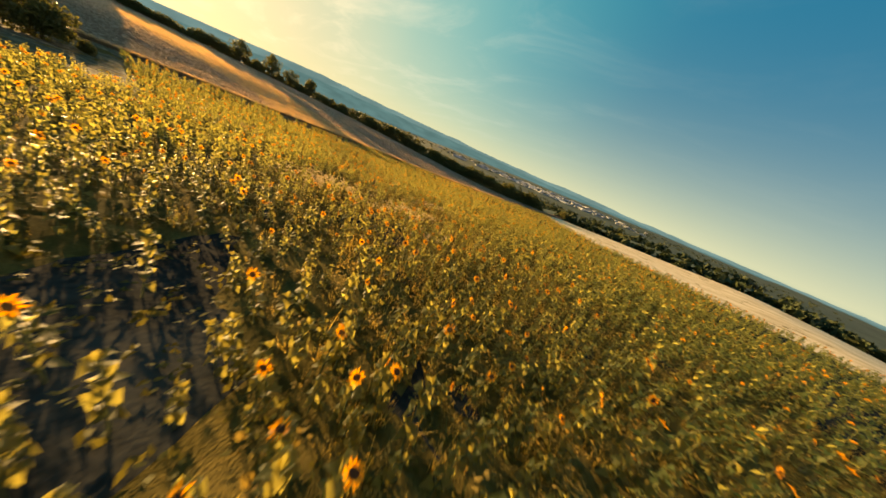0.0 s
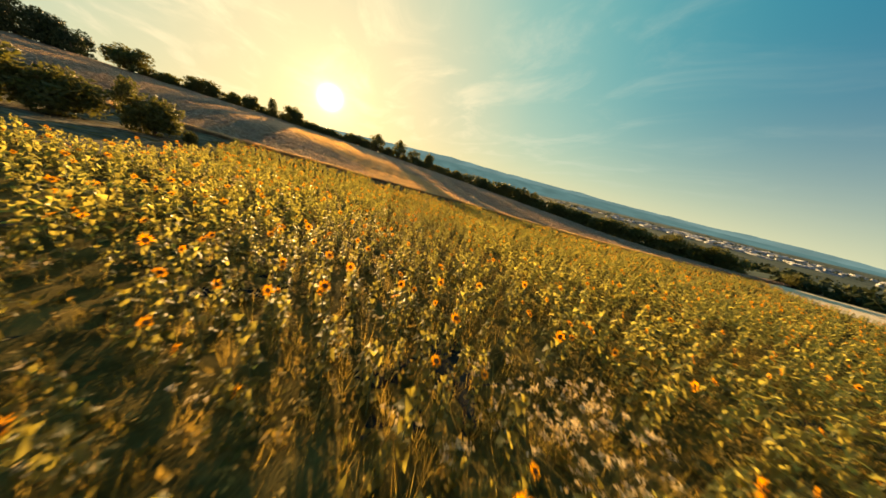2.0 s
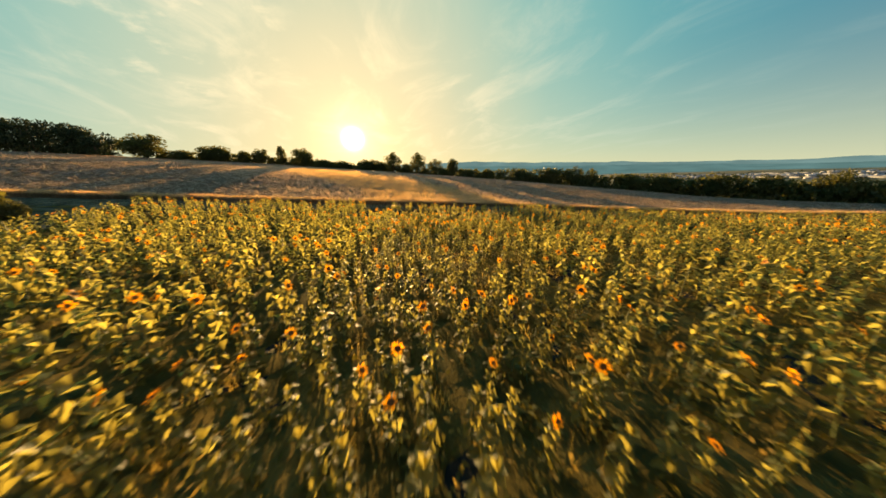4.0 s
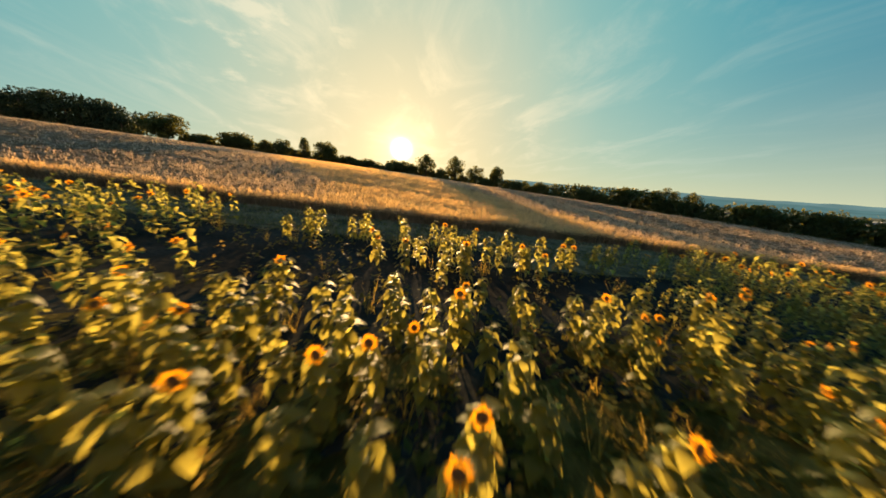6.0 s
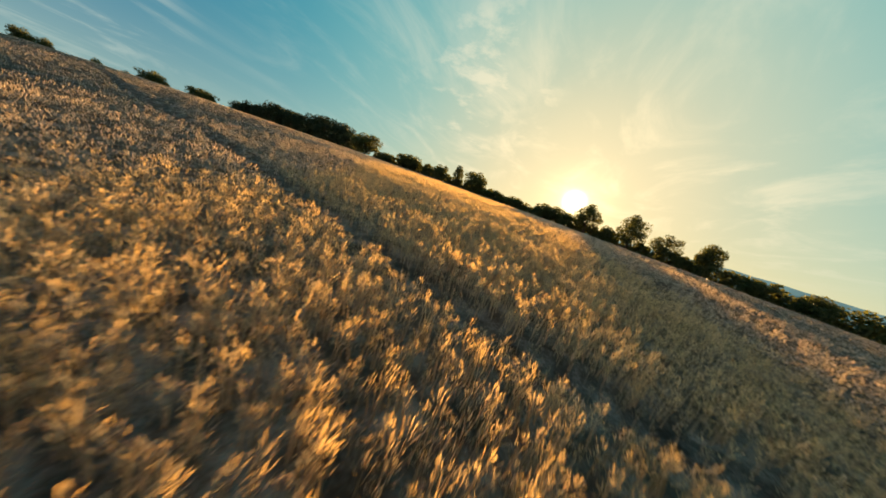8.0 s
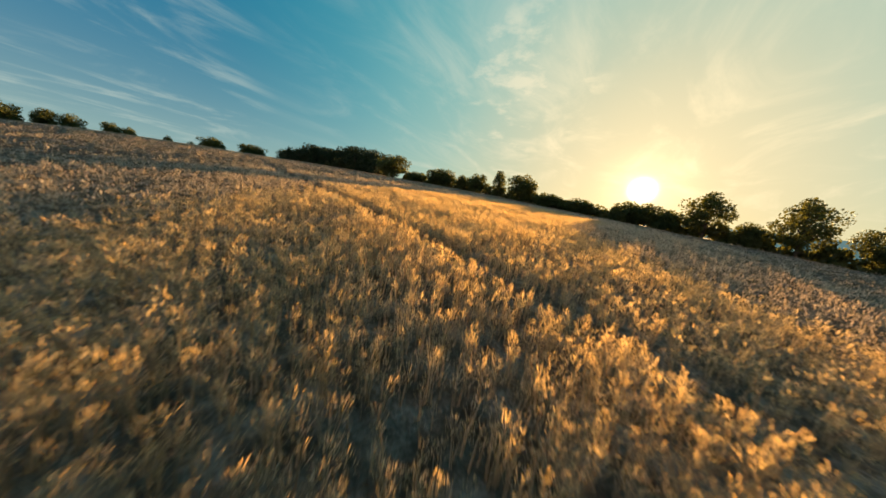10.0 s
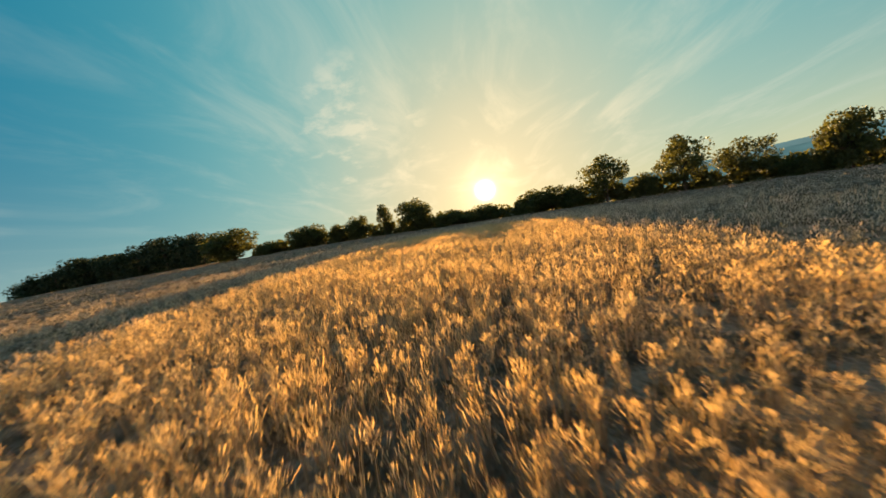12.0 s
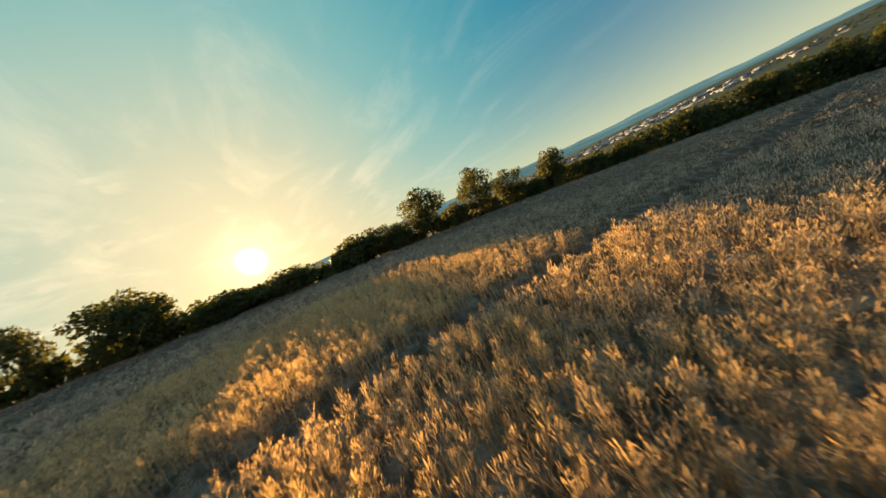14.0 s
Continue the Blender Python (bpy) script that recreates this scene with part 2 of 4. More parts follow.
# Air haze is painted on: a blue emission mixed over the hill's own colour.
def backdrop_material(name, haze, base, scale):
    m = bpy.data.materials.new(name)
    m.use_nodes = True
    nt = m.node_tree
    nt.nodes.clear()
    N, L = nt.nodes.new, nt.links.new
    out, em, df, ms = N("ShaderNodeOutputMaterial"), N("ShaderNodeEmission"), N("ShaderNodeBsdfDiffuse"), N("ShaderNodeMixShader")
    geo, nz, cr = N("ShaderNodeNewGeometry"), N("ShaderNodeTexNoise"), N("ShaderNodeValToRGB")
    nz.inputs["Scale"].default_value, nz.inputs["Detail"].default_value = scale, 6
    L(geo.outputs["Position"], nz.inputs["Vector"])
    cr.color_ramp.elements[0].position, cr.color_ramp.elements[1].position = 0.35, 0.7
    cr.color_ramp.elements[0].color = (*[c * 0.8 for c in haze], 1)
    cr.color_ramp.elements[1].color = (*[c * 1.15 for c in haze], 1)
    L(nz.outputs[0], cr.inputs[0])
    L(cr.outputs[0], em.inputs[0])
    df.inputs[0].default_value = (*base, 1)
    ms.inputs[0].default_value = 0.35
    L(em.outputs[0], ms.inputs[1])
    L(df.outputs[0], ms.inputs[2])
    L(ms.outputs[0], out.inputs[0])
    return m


M_HILL_NEAR = backdrop_material("painted_haze_wooded_hill", (0.042, 0.089, 0.096), (0.03, 0.055, 0.05), 0.006)
M_HILL_FAR = backdrop_material("painted_haze_far_hill", (0.064, 0.116, 0.123), (0.04, 0.065, 0.065), 0.003)

# ---------------------------------------------------------------- mesh tools
rng = np.random.default_rng(7)


def mesh_from(name, groups, materials, smooth=False):
    """groups: (verts (n,3), faces (m,k), material index); all joined in one mesh."""
    me = bpy.data.meshes.new(name)
    vs, loops, sizes, mats, base = [], [], [], [], 0
    for v, f, mi in groups:
        if len(v) == 0:
            continue
        vs.append(v)
        loops.append((f + base).ravel())
        sizes.append(np.full(len(f), f.shape[1]))
        mats.append(np.full(len(f), mi))
        base += len(v)
    v, lo, sz, mt = np.concatenate(vs), np.concatenate(loops), np.concatenate(sizes), np.concatenate(mats)
    me.vertices.add(len(v))
    me.vertices.foreach_set("co", v.astype(np.float32).ravel())
    me.loops.add(len(lo))
    me.loops.foreach_set("vertex_index", lo.astype(np.int32))
    me.polygons.add(len(sz))
    me.polygons.foreach_set("loop_start", np.concatenate([[0], np.cumsum(sz)[:-1]]).astype(np.int32))
    for m in materials:
        me.materials.append(m)
    me.polygons.foreach_set("material_index", mt.astype(np.int32))
    if smooth:
        me.polygons.foreach_set("use_smooth", np.ones(len(sz), bool))
    me.update(calc_edges=True)
    return me


def spin(v, axis, a):
    c, s = math.cos(a), math.sin(a)
    m = {"x": [[1, 0, 0], [0, c, -s], [0, s, c]], "y": [[c, 0, s], [0, 1, 0], [-s, 0, c]], "z": [[c, -s, 0], [s, c, 0], [0, 0, 1]]}[axis]
    return v @ np.array(m).T


def scatter(v, f, pos, turn, scale, tilt=None):
    """Copies of a small shape at pos, turned about z, scaled, leaning by tilt (n,2)."""
    n = len(pos)
    c, s = np.cos(turn)[:, None], np.sin(turn)[:, None]
    p = v[None] * scale[:, None, None] if scale.ndim == 1 else v[None] * scale[:, None, :]
    x, y, z = p[..., 0] * c - p[..., 1] * s, p[..., 0] * s + p[..., 1] * c, p[..., 2]
    if tilt is not None:
        x, y = x + z * tilt[:, :1], y + z * tilt[:, 1:]
    out = np.stack([x + pos[:, :1], y + pos[:, 1:2], z + pos[:, 2:3]], -1).reshape(-1, 3)
    faces = (f[None] + (np.arange(n) * len(v))[:, None, None]).reshape(-1, f.shape[1])
    return out, faces


def tube(points, radii, sides=6):
    pts, vs, fs = [np.array(p, float) for p in points], [], []
    for i, p in enumerate(pts):
        d = pts[min(i + 1, len(pts) - 1)] - pts[max(i - 1, 0)]
        d = d / (np.linalg.norm(d) + 1e-9)
        u = np.cross(d, (0.31, 0.95, 0.05))
        u /= np.linalg.norm(u) + 1e-9
        w = np.cross(d, u)
        for k in range(sides):
            a = 2 * math.pi * k / sides
            vs.append(p + radii[i] * (math.cos(a) * u + math.sin(a) * w))
    for i in range(len(pts) - 1):
        for k in range(sides):
            a, b = i * sides + k, i * sides + (k + 1) % sides
            fs.append((a, b, b + sides, a + sides))
    return np.array(vs), np.array(fs)


def merge(pairs):
    vs, fs, b = [], [], 0
    for v, f in pairs:
        vs.append(v)
        fs.append(f + b)
        b += len(v)
    return np.concatenate(vs), np.concatenate(fs)


def part(name, me, parent, label=""):
    ob = new(name, me)
    ob.parent = parent
    if label:
        tagged(ob, label)
    return ob


def thing(name, x, y, z, label, category, group="", turn=0.0, scale=(1, 1, 1)):
    ob = new(name)
    ob.empty_display_size = 0.2
    ob.matrix_basis = Matrix.LocRotScale((x, y, z), Euler((0, 0, turn)), Vector(scale))
    return tagged(ob, label, category, group)


# ---------------------------------------------------------------- the lie of the land
KNOTS = np.array([-1.91, -3.36, -4.80, -6.34, -7.02, -5.62, -2.93, -1.34, -0.22, 1.18, 2.64])  # every 25 m along y from -40


def smooth01(t):
    t = np.clip(t, 0, 1)
    return t * t * (3 - 2 * t)


def land(x, y):
    """Height of the ground: a hillside that falls to the east with a shallow dip between the two fields, a valley, a plateau."""
    x, y = np.asarray(x, float), np.asarray(y, float)
    xc, yc = np.clip(x, -170, 235), np.clip(y, -40, 209.9)
    u = (yc + 40) / 25
    i = np.clip(np.floor(u).astype(int), 0, 9)
    u = u - i
    k = [KNOTS[np.clip(i + j, 0, 10)] for j in (-1, 0, 1, 2)]
    g = (k[0] * (-.5 * u + u ** 2 - .5 * u ** 3) + k[1] * (1 - 2.5 * u ** 2 + 1.5 * u ** 3)
         + k[2] * (.5 * u + 2 * u ** 2 - 1.5 * u ** 3) + k[3] * (-.5 * u ** 2 + .5 * u ** 3))
    xs, ys = xc / 100, (yc - 80) / 100
    bow = -0.70 + 2.2 * smooth01((130 - yc) / 80) * (x > 0)
    near = g - 8.31 * xs - 0.27 * xs * ys + bow * xs * xs
    d = np.hypot(np.maximum(np.maximum(-170 - x, x - 235), 0), np.maximum(np.maximum(-40 - y, y - 210), 0))
    west = smooth01((-x - 60) / 300)
    far = -52 + 66 * west
    far = far + 3.0 * np.sin(x * 0.006 + 1) * np.cos(y * 0.007)
    return near + (far - near) * smooth01(d / (330 + 500 * west))


def grid_axis(a, b, step, far):
    core = list(np.arange(a, b + 0.1, step))
    hi, lo, s = [], [], step
    v = core[-1]
    while v < far:
        s *= 1.16
        v += s
        hi.append(min(v, far))
    s, v = step, core[0]
    while v > -far:
        s *= 1.16
        v -= s
        lo.append(max(v, -far))
    return np.array(lo[::-1] + core + hi)


def wheat_edge(x):
    """The wheat's near side, which bends towards the valley past the middle of the slope."""
    x = np.asarray(x, float)
    return 75.2 - 0.05 * x - np.interp(x, [45, 60, 72, 87, 101, 119, 150], [0, 4, 6.5, 11, 14, 18, 23])


HEDGE = np.array([(-170, 206), (-94, 197), (-60, 193), (-24, 191), (0, 186), (39, 178), (52, 175), (70, 166), (88, 154), (104, 138), (118, 116), (132, 90), (146, 67), (158, 50), (200, 40), (380, 20)], float)
FIELD_EAST = np.array([(-70, 14), (-30, 50), (-8, 74), (8, 86), (27, 112), (52, 156), (80, 170)], float)  # y, x of the sunflowers' far side


def crop_corner(x, y):
    """True in the rough corner by the bushes, where no sunflowers stand."""
    return (x < 0.1 + 0.5 * np.sin(y * 0.9)) & (y > 37.6 + 0.5 * np.sin(x * 1.1))


def field_east(y):
    return np.interp(y, FIELD_EAST[:, 0], FIELD_EAST[:, 1])


def hedge_y(x):
    return np.interp(x, HEDGE[:, 0], HEDGE[:, 1])


def build_ground():
    gx, gy = grid_axis(-180, 250, 3, 3400), grid_axis(-51, 216, 3, 3400)
    X, Y = np.meshgrid(gx, gy)
    Z = land(X, Y)
    near = (abs(X - 40) < 200) & (abs(Y - 80) < 130)
    Z = Z + near * 0.05 * np.sin(X * 1.9 + 0.7 * Y) * np.sin(Y * 1.3)
    v = np.stack([X, Y, Z], -1).reshape(-1, 3)
    ny, nx = X.shape
    i = (np.arange(ny - 1)[:, None] * nx + np.arange(nx - 1)[None]).ravel()
    f = np.stack([i, i + 1, i + 1 + nx, i + nx], -1)
    c = v[f].mean(1)
    x, y = c[:, 0], c[:, 1]
    mat = np.full(len(f), 4)
    inside = (x > -175) & (x < 380) & (y > -300) & (y < hedge_y(x) + 2)
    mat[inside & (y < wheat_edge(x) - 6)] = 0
    mat[inside & (y >= wheat_edge(x) - 6) & (y < wheat_edge(x) + 1)] = 1
    mat[inside & (y >= wheat_edge(x) + 1)] = 3
    mat[(x > field_east(y) + 2) & (x < 168) & (y > -200) & (y < np.minimum(wheat_edge(x) + 1, 56))] = 2
    mat[(x >= 168) & (y < 60)] = 4
    mat[inside & (x < -24) & (y < wheat_edge(x))] = 1
    mat[inside & crop_corner(x - 1.5, y + 1.5)] = 1
    me = bpy.data.meshes.new("ground")
    me.vertices.add(len(v))
    me.vertices.foreach_set("co", v.astype(np.float32).ravel())
    me.loops.add(len(f) * 4)
    me.loops.foreach_set("vertex_index", f.astype(np.int32).ravel())
    me.polygons.add(len(f))
    me.polygons.foreach_set("loop_start", (np.arange(len(f)) * 4).astype(np.int32))
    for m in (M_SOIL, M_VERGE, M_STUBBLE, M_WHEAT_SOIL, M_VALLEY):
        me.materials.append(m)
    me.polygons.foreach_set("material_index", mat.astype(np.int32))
    me.polygons.foreach_set("use_smooth", np.ones(len(f), bool))
    me.update(calc_edges=True)
    tagged(new("ground", me), "sloping farmland of bare soil, mown grass and stubble", "ground", kind="structure")


build_ground()


def hills(name, radius, rough, heights, material_, label, seed):
    """A far ridge: a band of land that rises from the plain to an uneven skyline."""
    r = np.random.default_rng(seed)
    az = np.radians(np.arange(-180, 180.1, 0.5))
    top = np.zeros_like(az)
    for k in range(1, 60):
        top += np.sin(k * az * 2.0 + r.uniform(0, 6.3)) * r.uniform(0.3, 1) / k ** 0.8
    top = (top - top.min()) / (top.max() - top.min())
    deg = np.degrees(az)
    rise = np.interp(deg, [-180, -60, 0, 24, 37, 48, 58, 70, 84, 97, 113, 180], heights)
    h = rise + rough * (top - 0.5) + r.uniform(-1, 1, len(az)) * 1.6
    rows = []
    for fr, depth in ((0, -700), (0.25, -420), (0.6, -220), (0.85, -90), (1.0, 0), (0.9, 120)):
        wob = 40 * np.sin(az * 9 + depth)
        rr = radius + depth + wob
        rows.append(np.stack([rr * np.sin(az), 80 + rr * np.cos(az), -60 + (h + 60) * fr], -1))
    V = np.stack(rows)
    n = len(az)
    i = (np.arange(len(rows) - 1)[:, None] * n + np.arange(n - 1)[None]).ravel()
    f = np.stack([i, i + 1, i + 1 + n, i + n], -1)
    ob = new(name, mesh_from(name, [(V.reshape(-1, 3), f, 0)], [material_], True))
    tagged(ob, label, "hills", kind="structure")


hills("backdrop", 3300, 18, (30, 40, 70, 72, 46, 28, 6, -20, -36, -44, -46, 10), M_HILL_NEAR, "low wooded hills with blue evening haze painted on as a glow", 3)
hills("backdrop", 4300, 36, (80, 100, 180, 186, 124, 80, 44, 8, -12, -26, -32, 50), M_HILL_FAR, "pale far ridge with blue evening haze painted on as a glow", 5)


# ---------------------------------------------------------------- trees
def leaf_cloud(r, centres, radii, per, size, squash=0.8):
    n = len(centres) * per
    c = np.repeat(centres, per, 0)
    d = r.normal(size=(n, 3))
    d /= np.linalg.norm(d, axis=1)[:, None]
    rad = np.repeat(radii, per) * r.uniform(0.35, 1.0, n) ** 0.5
    p = c + d * rad[:, None] * np.array([1, 1, squash])
    a = r.normal(size=(n, 3))
    a /= np.linalg.norm(a, axis=1)[:, None]
    b = np.cross(a, d + r.normal(size=(n, 3)) * 0.6)
    b /= np.linalg.norm(b, axis=1)[:, None] + 1e-9
    s = (size * r.uniform(0.6, 1.4, n))[:, None]
    k = np.cross(a, b)
    v = np.stack([p - a * s, p + b * s * 0.55 + k * s * 0.15, p + a * s, p - b * s * 0.55 + k * s * 0.15], 1).reshape(-1, 3)
    f = np.arange(n * 4).reshape(-1, 4)
    return v, f


def tree_meshes(seed, clumps, per, leaf, open_crown=0.0, low=0.25):
    """A unit tree: 1 m high and 1 m wide; trunk, limbs and a crown of leaf clumps."""
    r = np.random.default_rng(seed)
    tubes = [tube([(0, 0, -0.03), (0.01, 0.01, 0.15), (0.0, 0.02, 0.4), (0.02, 0.0, 0.7)], [0.035, 0.027, 0.02, 0.008], 7)]
    cen = []
    for i in range(clumps):
        for _ in range(40):
            p = r.uniform(-1, 1, 3)
            if np.linalg.norm(p) < 1 and np.linalg.norm(p) > 0.35:
                break
        q = np.array([p[0] * 0.40, p[1] * 0.40, low + 0.10 + (0.84 - low) * (p[2] * 0.5 + 0.5)])
        cen.append(q)
        if i % 3 == 0:
            s = np.array([0.0, 0.01, max(0.12, min(q[2] * 0.6, 0.6))])
            m = (s + q) / 2 + np.array([0, 0, -0.03])
            tubes.append(tube([s, m, q], [0.012, 0.008, 0.003], 5))
    cen = np.array(cen)
    rad = r.uniform(0.14, 0.22, clumps) * (1 - 0.35 * open_crown)
    v, f = leaf_cloud(r, cen, rad, per, leaf)
    trunk = mesh_from("trunk", [(*merge(tubes), 0)], [M_BARK], True)
    crown = mesh_from("crown", [(v, f, 0)], [M_TREELEAF])
    return trunk, crown


TREE_KINDS = {
    "round": tree_meshes(11, 50, 84, 0.032, 0.0, 0.06),
    "open": tree_meshes(12, 50, 70, 0.025, 0.6, 0.10),
    "tall": tree_meshes(13, 40, 70, 0.032, 0.3, 0.06),
    "broad": tree_meshes(14, 60, 74, 0.030, 0.1, 0.02),
    "bush": tree_meshes(15, 54, 84, 0.036, 0.0, -0.06),
}
TREE_LABEL = {
    "round": "round-crowned dark green oak against the low sun",
    "open": "open-crowned ash tree with light showing through its leaves",
    "tall": "slender pale-leaved young tree in the hedgerow",
    "broad": "broad dark field oak at the wheat field's edge",
    "bush": "dense dark green hawthorn bush",
}


def tree(kind, x, y, h, w, turn=0.0, name="", label="", sink=0.0):
    t = thing(name or ("bush" if kind == "bush" else "tree"), x, y, float(land(x, y)) - 0.1 - sink, label or TREE_LABEL[kind],
              "bush" if kind == "bush" else "tree", "hedgerow trees", turn, (w, w, h))
    trunk, crown = TREE_KINDS[kind]
    part("trunk", trunk, t)
    part("crown", crown, t)


HEDGEROW_TREES = [  # kind, x, y, height, width
    ("round", -65, 188, 9.6, 15.5), ("bush", -55, 192, 4.2, 8.5), ("round", -46, 195, 6.8, 8), ("round", -40.5, 195, 7.2, 8.5), ("round", -30.5, 193, 5.8, 6),
    ("round", -23, 192, 7.0, 7.4), ("tall", -13.5, 190, 8.4, 5.4), ("round", -3.5, 186, 8.4, 9.4), ("bush", 6, 185.5, 4.0, 10), ("bush", 14, 183.5, 4.0, 9),
    ("bush", 26, 182.5, 5.2, 8), ("open", 30, 183, 5.8, 8), ("bush", 34, 180.5, 4.8, 6), ("open", 40, 179, 9.6, 9.8), ("bush", 46, 177, 4.8, 4.6), ("open", 52.4, 176, 10.4, 9.2), ("open", 61.5, 175, 8.0, 7.6),
    ("bush", 65, 171, 3.8, 5), ("round", 68.7, 168, 8.6, 6.2), ("bush", 76, 163, 4.2, 6), ("bush", 84, 159, 5.0, 7), ("bush", 97, 149, 5.2, 8),
    ("round", 105, 139, 7.0, 5.5), ("open", 112, 131, 8.2, 7), ("open", 116, 126, 7.8, 6), ("round", 123, 113, 6.4, 7), ("broad", 128, 104, 6.6, 8),
    ("broad", 134, 93, 7.6, 8.5), ("round", 140, 83, 7.4, 7), ("broad", 147, 72, 8.4, 9), ("round", 155, 60, 7.6, 8),
]
FAR_TREES = [
    ("round", -219, 163, 10.5, 15.5), ("round", -211, 181, 9.5, 12), ("round", -217, 189, 10, 13), ("bush", -226, 142, 7, 5.5), ("bush", -224, 153, 6, 5),
    ("round", -227, 126, 8.5, 7), ("round", -226, 119, 9.5, 8), ("broad", -225, 106, 10.5, 9), ("round", -224, 98, 11, 10), ("broad", -222, 86, 12, 12),
    ("broad", 176, 44, 5, 7), ("round", 182, 12, 4.5, 6),
]
for i, (kind, x, y, h, w) in enumerate(HEDGEROW_TREES + FAR_TREES):
    tree(kind, x, y, h * 1.12, w * 1.08, i * 1.3)

for x, y, h, w, s in ((-6.6, 60.2, 4.7, 6.2, 0), (-12.6, 57.2, 4.9, 7.6, 1), (-3.2, 61.0, 1.7, 1.9, 2), (-17.5, 56.6, 6.0, 8.8, 3), (-27, 55, 6, 10, 4)):
    tree("bush", x, y, h, w, s, label="large dark green hawthorn bush with sunlit leaf tips beside the sunflowers")
tree("tall", -9.1, 61.0, 5.9, 3.2, 0.4, label="pale green young willow rising between dark bushes")


def build_woodland():
    """Old trees that stand close together on the rise."""
    r = np.random.default_rng(21)
    cen, rad, tubes = [], [], []
    for x in np.arange(-216, -85, 4.2):
        for k in range(2):
            xx, yy = x + r.uniform(-3, 3), 198 + 0.06 * (-86 - x) + k * 7 + r.uniform(-2.5, 2.5)
            h, z = float(np.interp(xx, [-280, -216, -190, -150, -118, -98, -85], [9, 9.5, 12.5, 11.5, 14, 13, 9])) + 1.6 * math.sin(x * 0.11 + 0.6) + r.uniform(-1.2, 1.2), float(land(xx, yy))
            tubes.append(tube([(xx, yy, z - 0.3), (xx + 0.2, yy, z + h * 0.4), (xx, yy, z + h * 0.7)], [0.4, 0.3, 0.12], 6))
            for j in range(19):
                d = r.normal(size=3)
                d /= np.linalg.norm(d)
                cen.append((xx + d[0] * 3.0, yy + d[1] * 3.0, z + h * 0.45 + d[2] * h * 0.41))
                rad.append(r.uniform(2.0, 3.0))
    v, f = leaf_cloud(r, np.array(cen), np.array(rad), 52, 0.46)
    tv, tf = merge(tubes)
    me = mesh_from("woodland", [(v, f, 0), (tv, tf, 1)], [M_WOODLEAF, M_BARK])
    tagged(new("woodland", me), "dense dark wood on the rise beyond the wheat", "woodland", kind="stuff")


build_woodland()


def build_hedge():
    """A tangle of thorn and bramble; past the far corner it becomes a belt of small trees."""
    r = np.random.default_rng(22)
    cen, rad = [], []
    for x in np.concatenate([np.arange(-66, 100, 0.9), np.arange(100, 160, 0.55)]):
        y = hedge_y(x) + 3.0
        belt = float(smooth01((x - 66) / 40))
        swell = 0.5 + 0.5 * math.sin(x * 0.31) * math.sin(x * 0.117 + 1)
        dip = 1 - 0.14 * float(smooth01((x - 0) / 4) * smooth01((24 - x) / 4))
        top = (3.6 + 1.3 * swell) * dip * (1 - belt) + (5.2 + 2.8 * swell) * belt
        for k in range(int(6 + 5 * belt)):
            xx, yy = x + r.uniform(-0.7, 0.7), y + r.uniform(-0.5, 2.5 + 3.5 * belt)
            cen.append((xx, yy, float(land(xx, yy)) + (r.uniform(0.1, 0.9) * top if k > 1 else r.uniform(0.3, 1.9))))
            rad.append(r.uniform(0.8, 1.3) * (1 + 0.5 * belt))
    v, f = leaf_cloud(r, np.array(cen), np.array(rad), 19, 0.5)
    tagged(new("hedge", mesh_from("hedge", [(v, f, 0)], [M_TREELEAF])), "unclipped dark green hedgerow round the wheat field", "hedge", kind="stuff")


build_hedge()


# ---------------------------------------------------------------- wheat
TRAMS = [(87.4, -0.17, 25, 0.75), (108.6, -0.27, 22, 0.58), (139.4, -0.135, 22, 1.0)]  # y, slope, at x, how bare


def tram_dip(x, y):
    """How far the crop is pressed down in a wheel track."""
    out = np.zeros_like(x)
    for y0, s, x0, bareness in TRAMS:
        c = y0 + s * (x - x0) + 0.5 * np.sin(x * 0.11)
        out = np.maximum(out, bareness * np.exp(-((y - c) / (0.34 + 0.52 * bareness)) ** 4))
    return out


def tram_ridge(x, y):
    """Fuller, taller plants along the rim of a wheel track, where there is more light."""
    out = np.zeros_like(x)
    for y0, s, x0, bareness in TRAMS:
        c = y0 + s * (x - x0) + 0.5 * np.sin(x * 0.11)
        out = np.maximum(out, bareness * np.exp(-((y - c + 1.1) / 0.5) ** 2))
    return out


def crop_wave(x, y):
    """Uneven growth: swells some metres long, and clumps of a hand's width or two."""
    return (0.06 * np.sin(x * 0.55 + 0.4 * y) * np.sin(y * 0.43 - 0.2 * x) + 0.04 * np.sin(1.7 * x + 0.9 * y) * np.sin(1.3 * y)
            + 0.06 * np.sin(6.1 * x + 2.3 * y + 2 * np.sin(0.9 * y)) * np.sin(5.3 * y - 1.9 * x + 2 * np.sin(0.8 * x)))


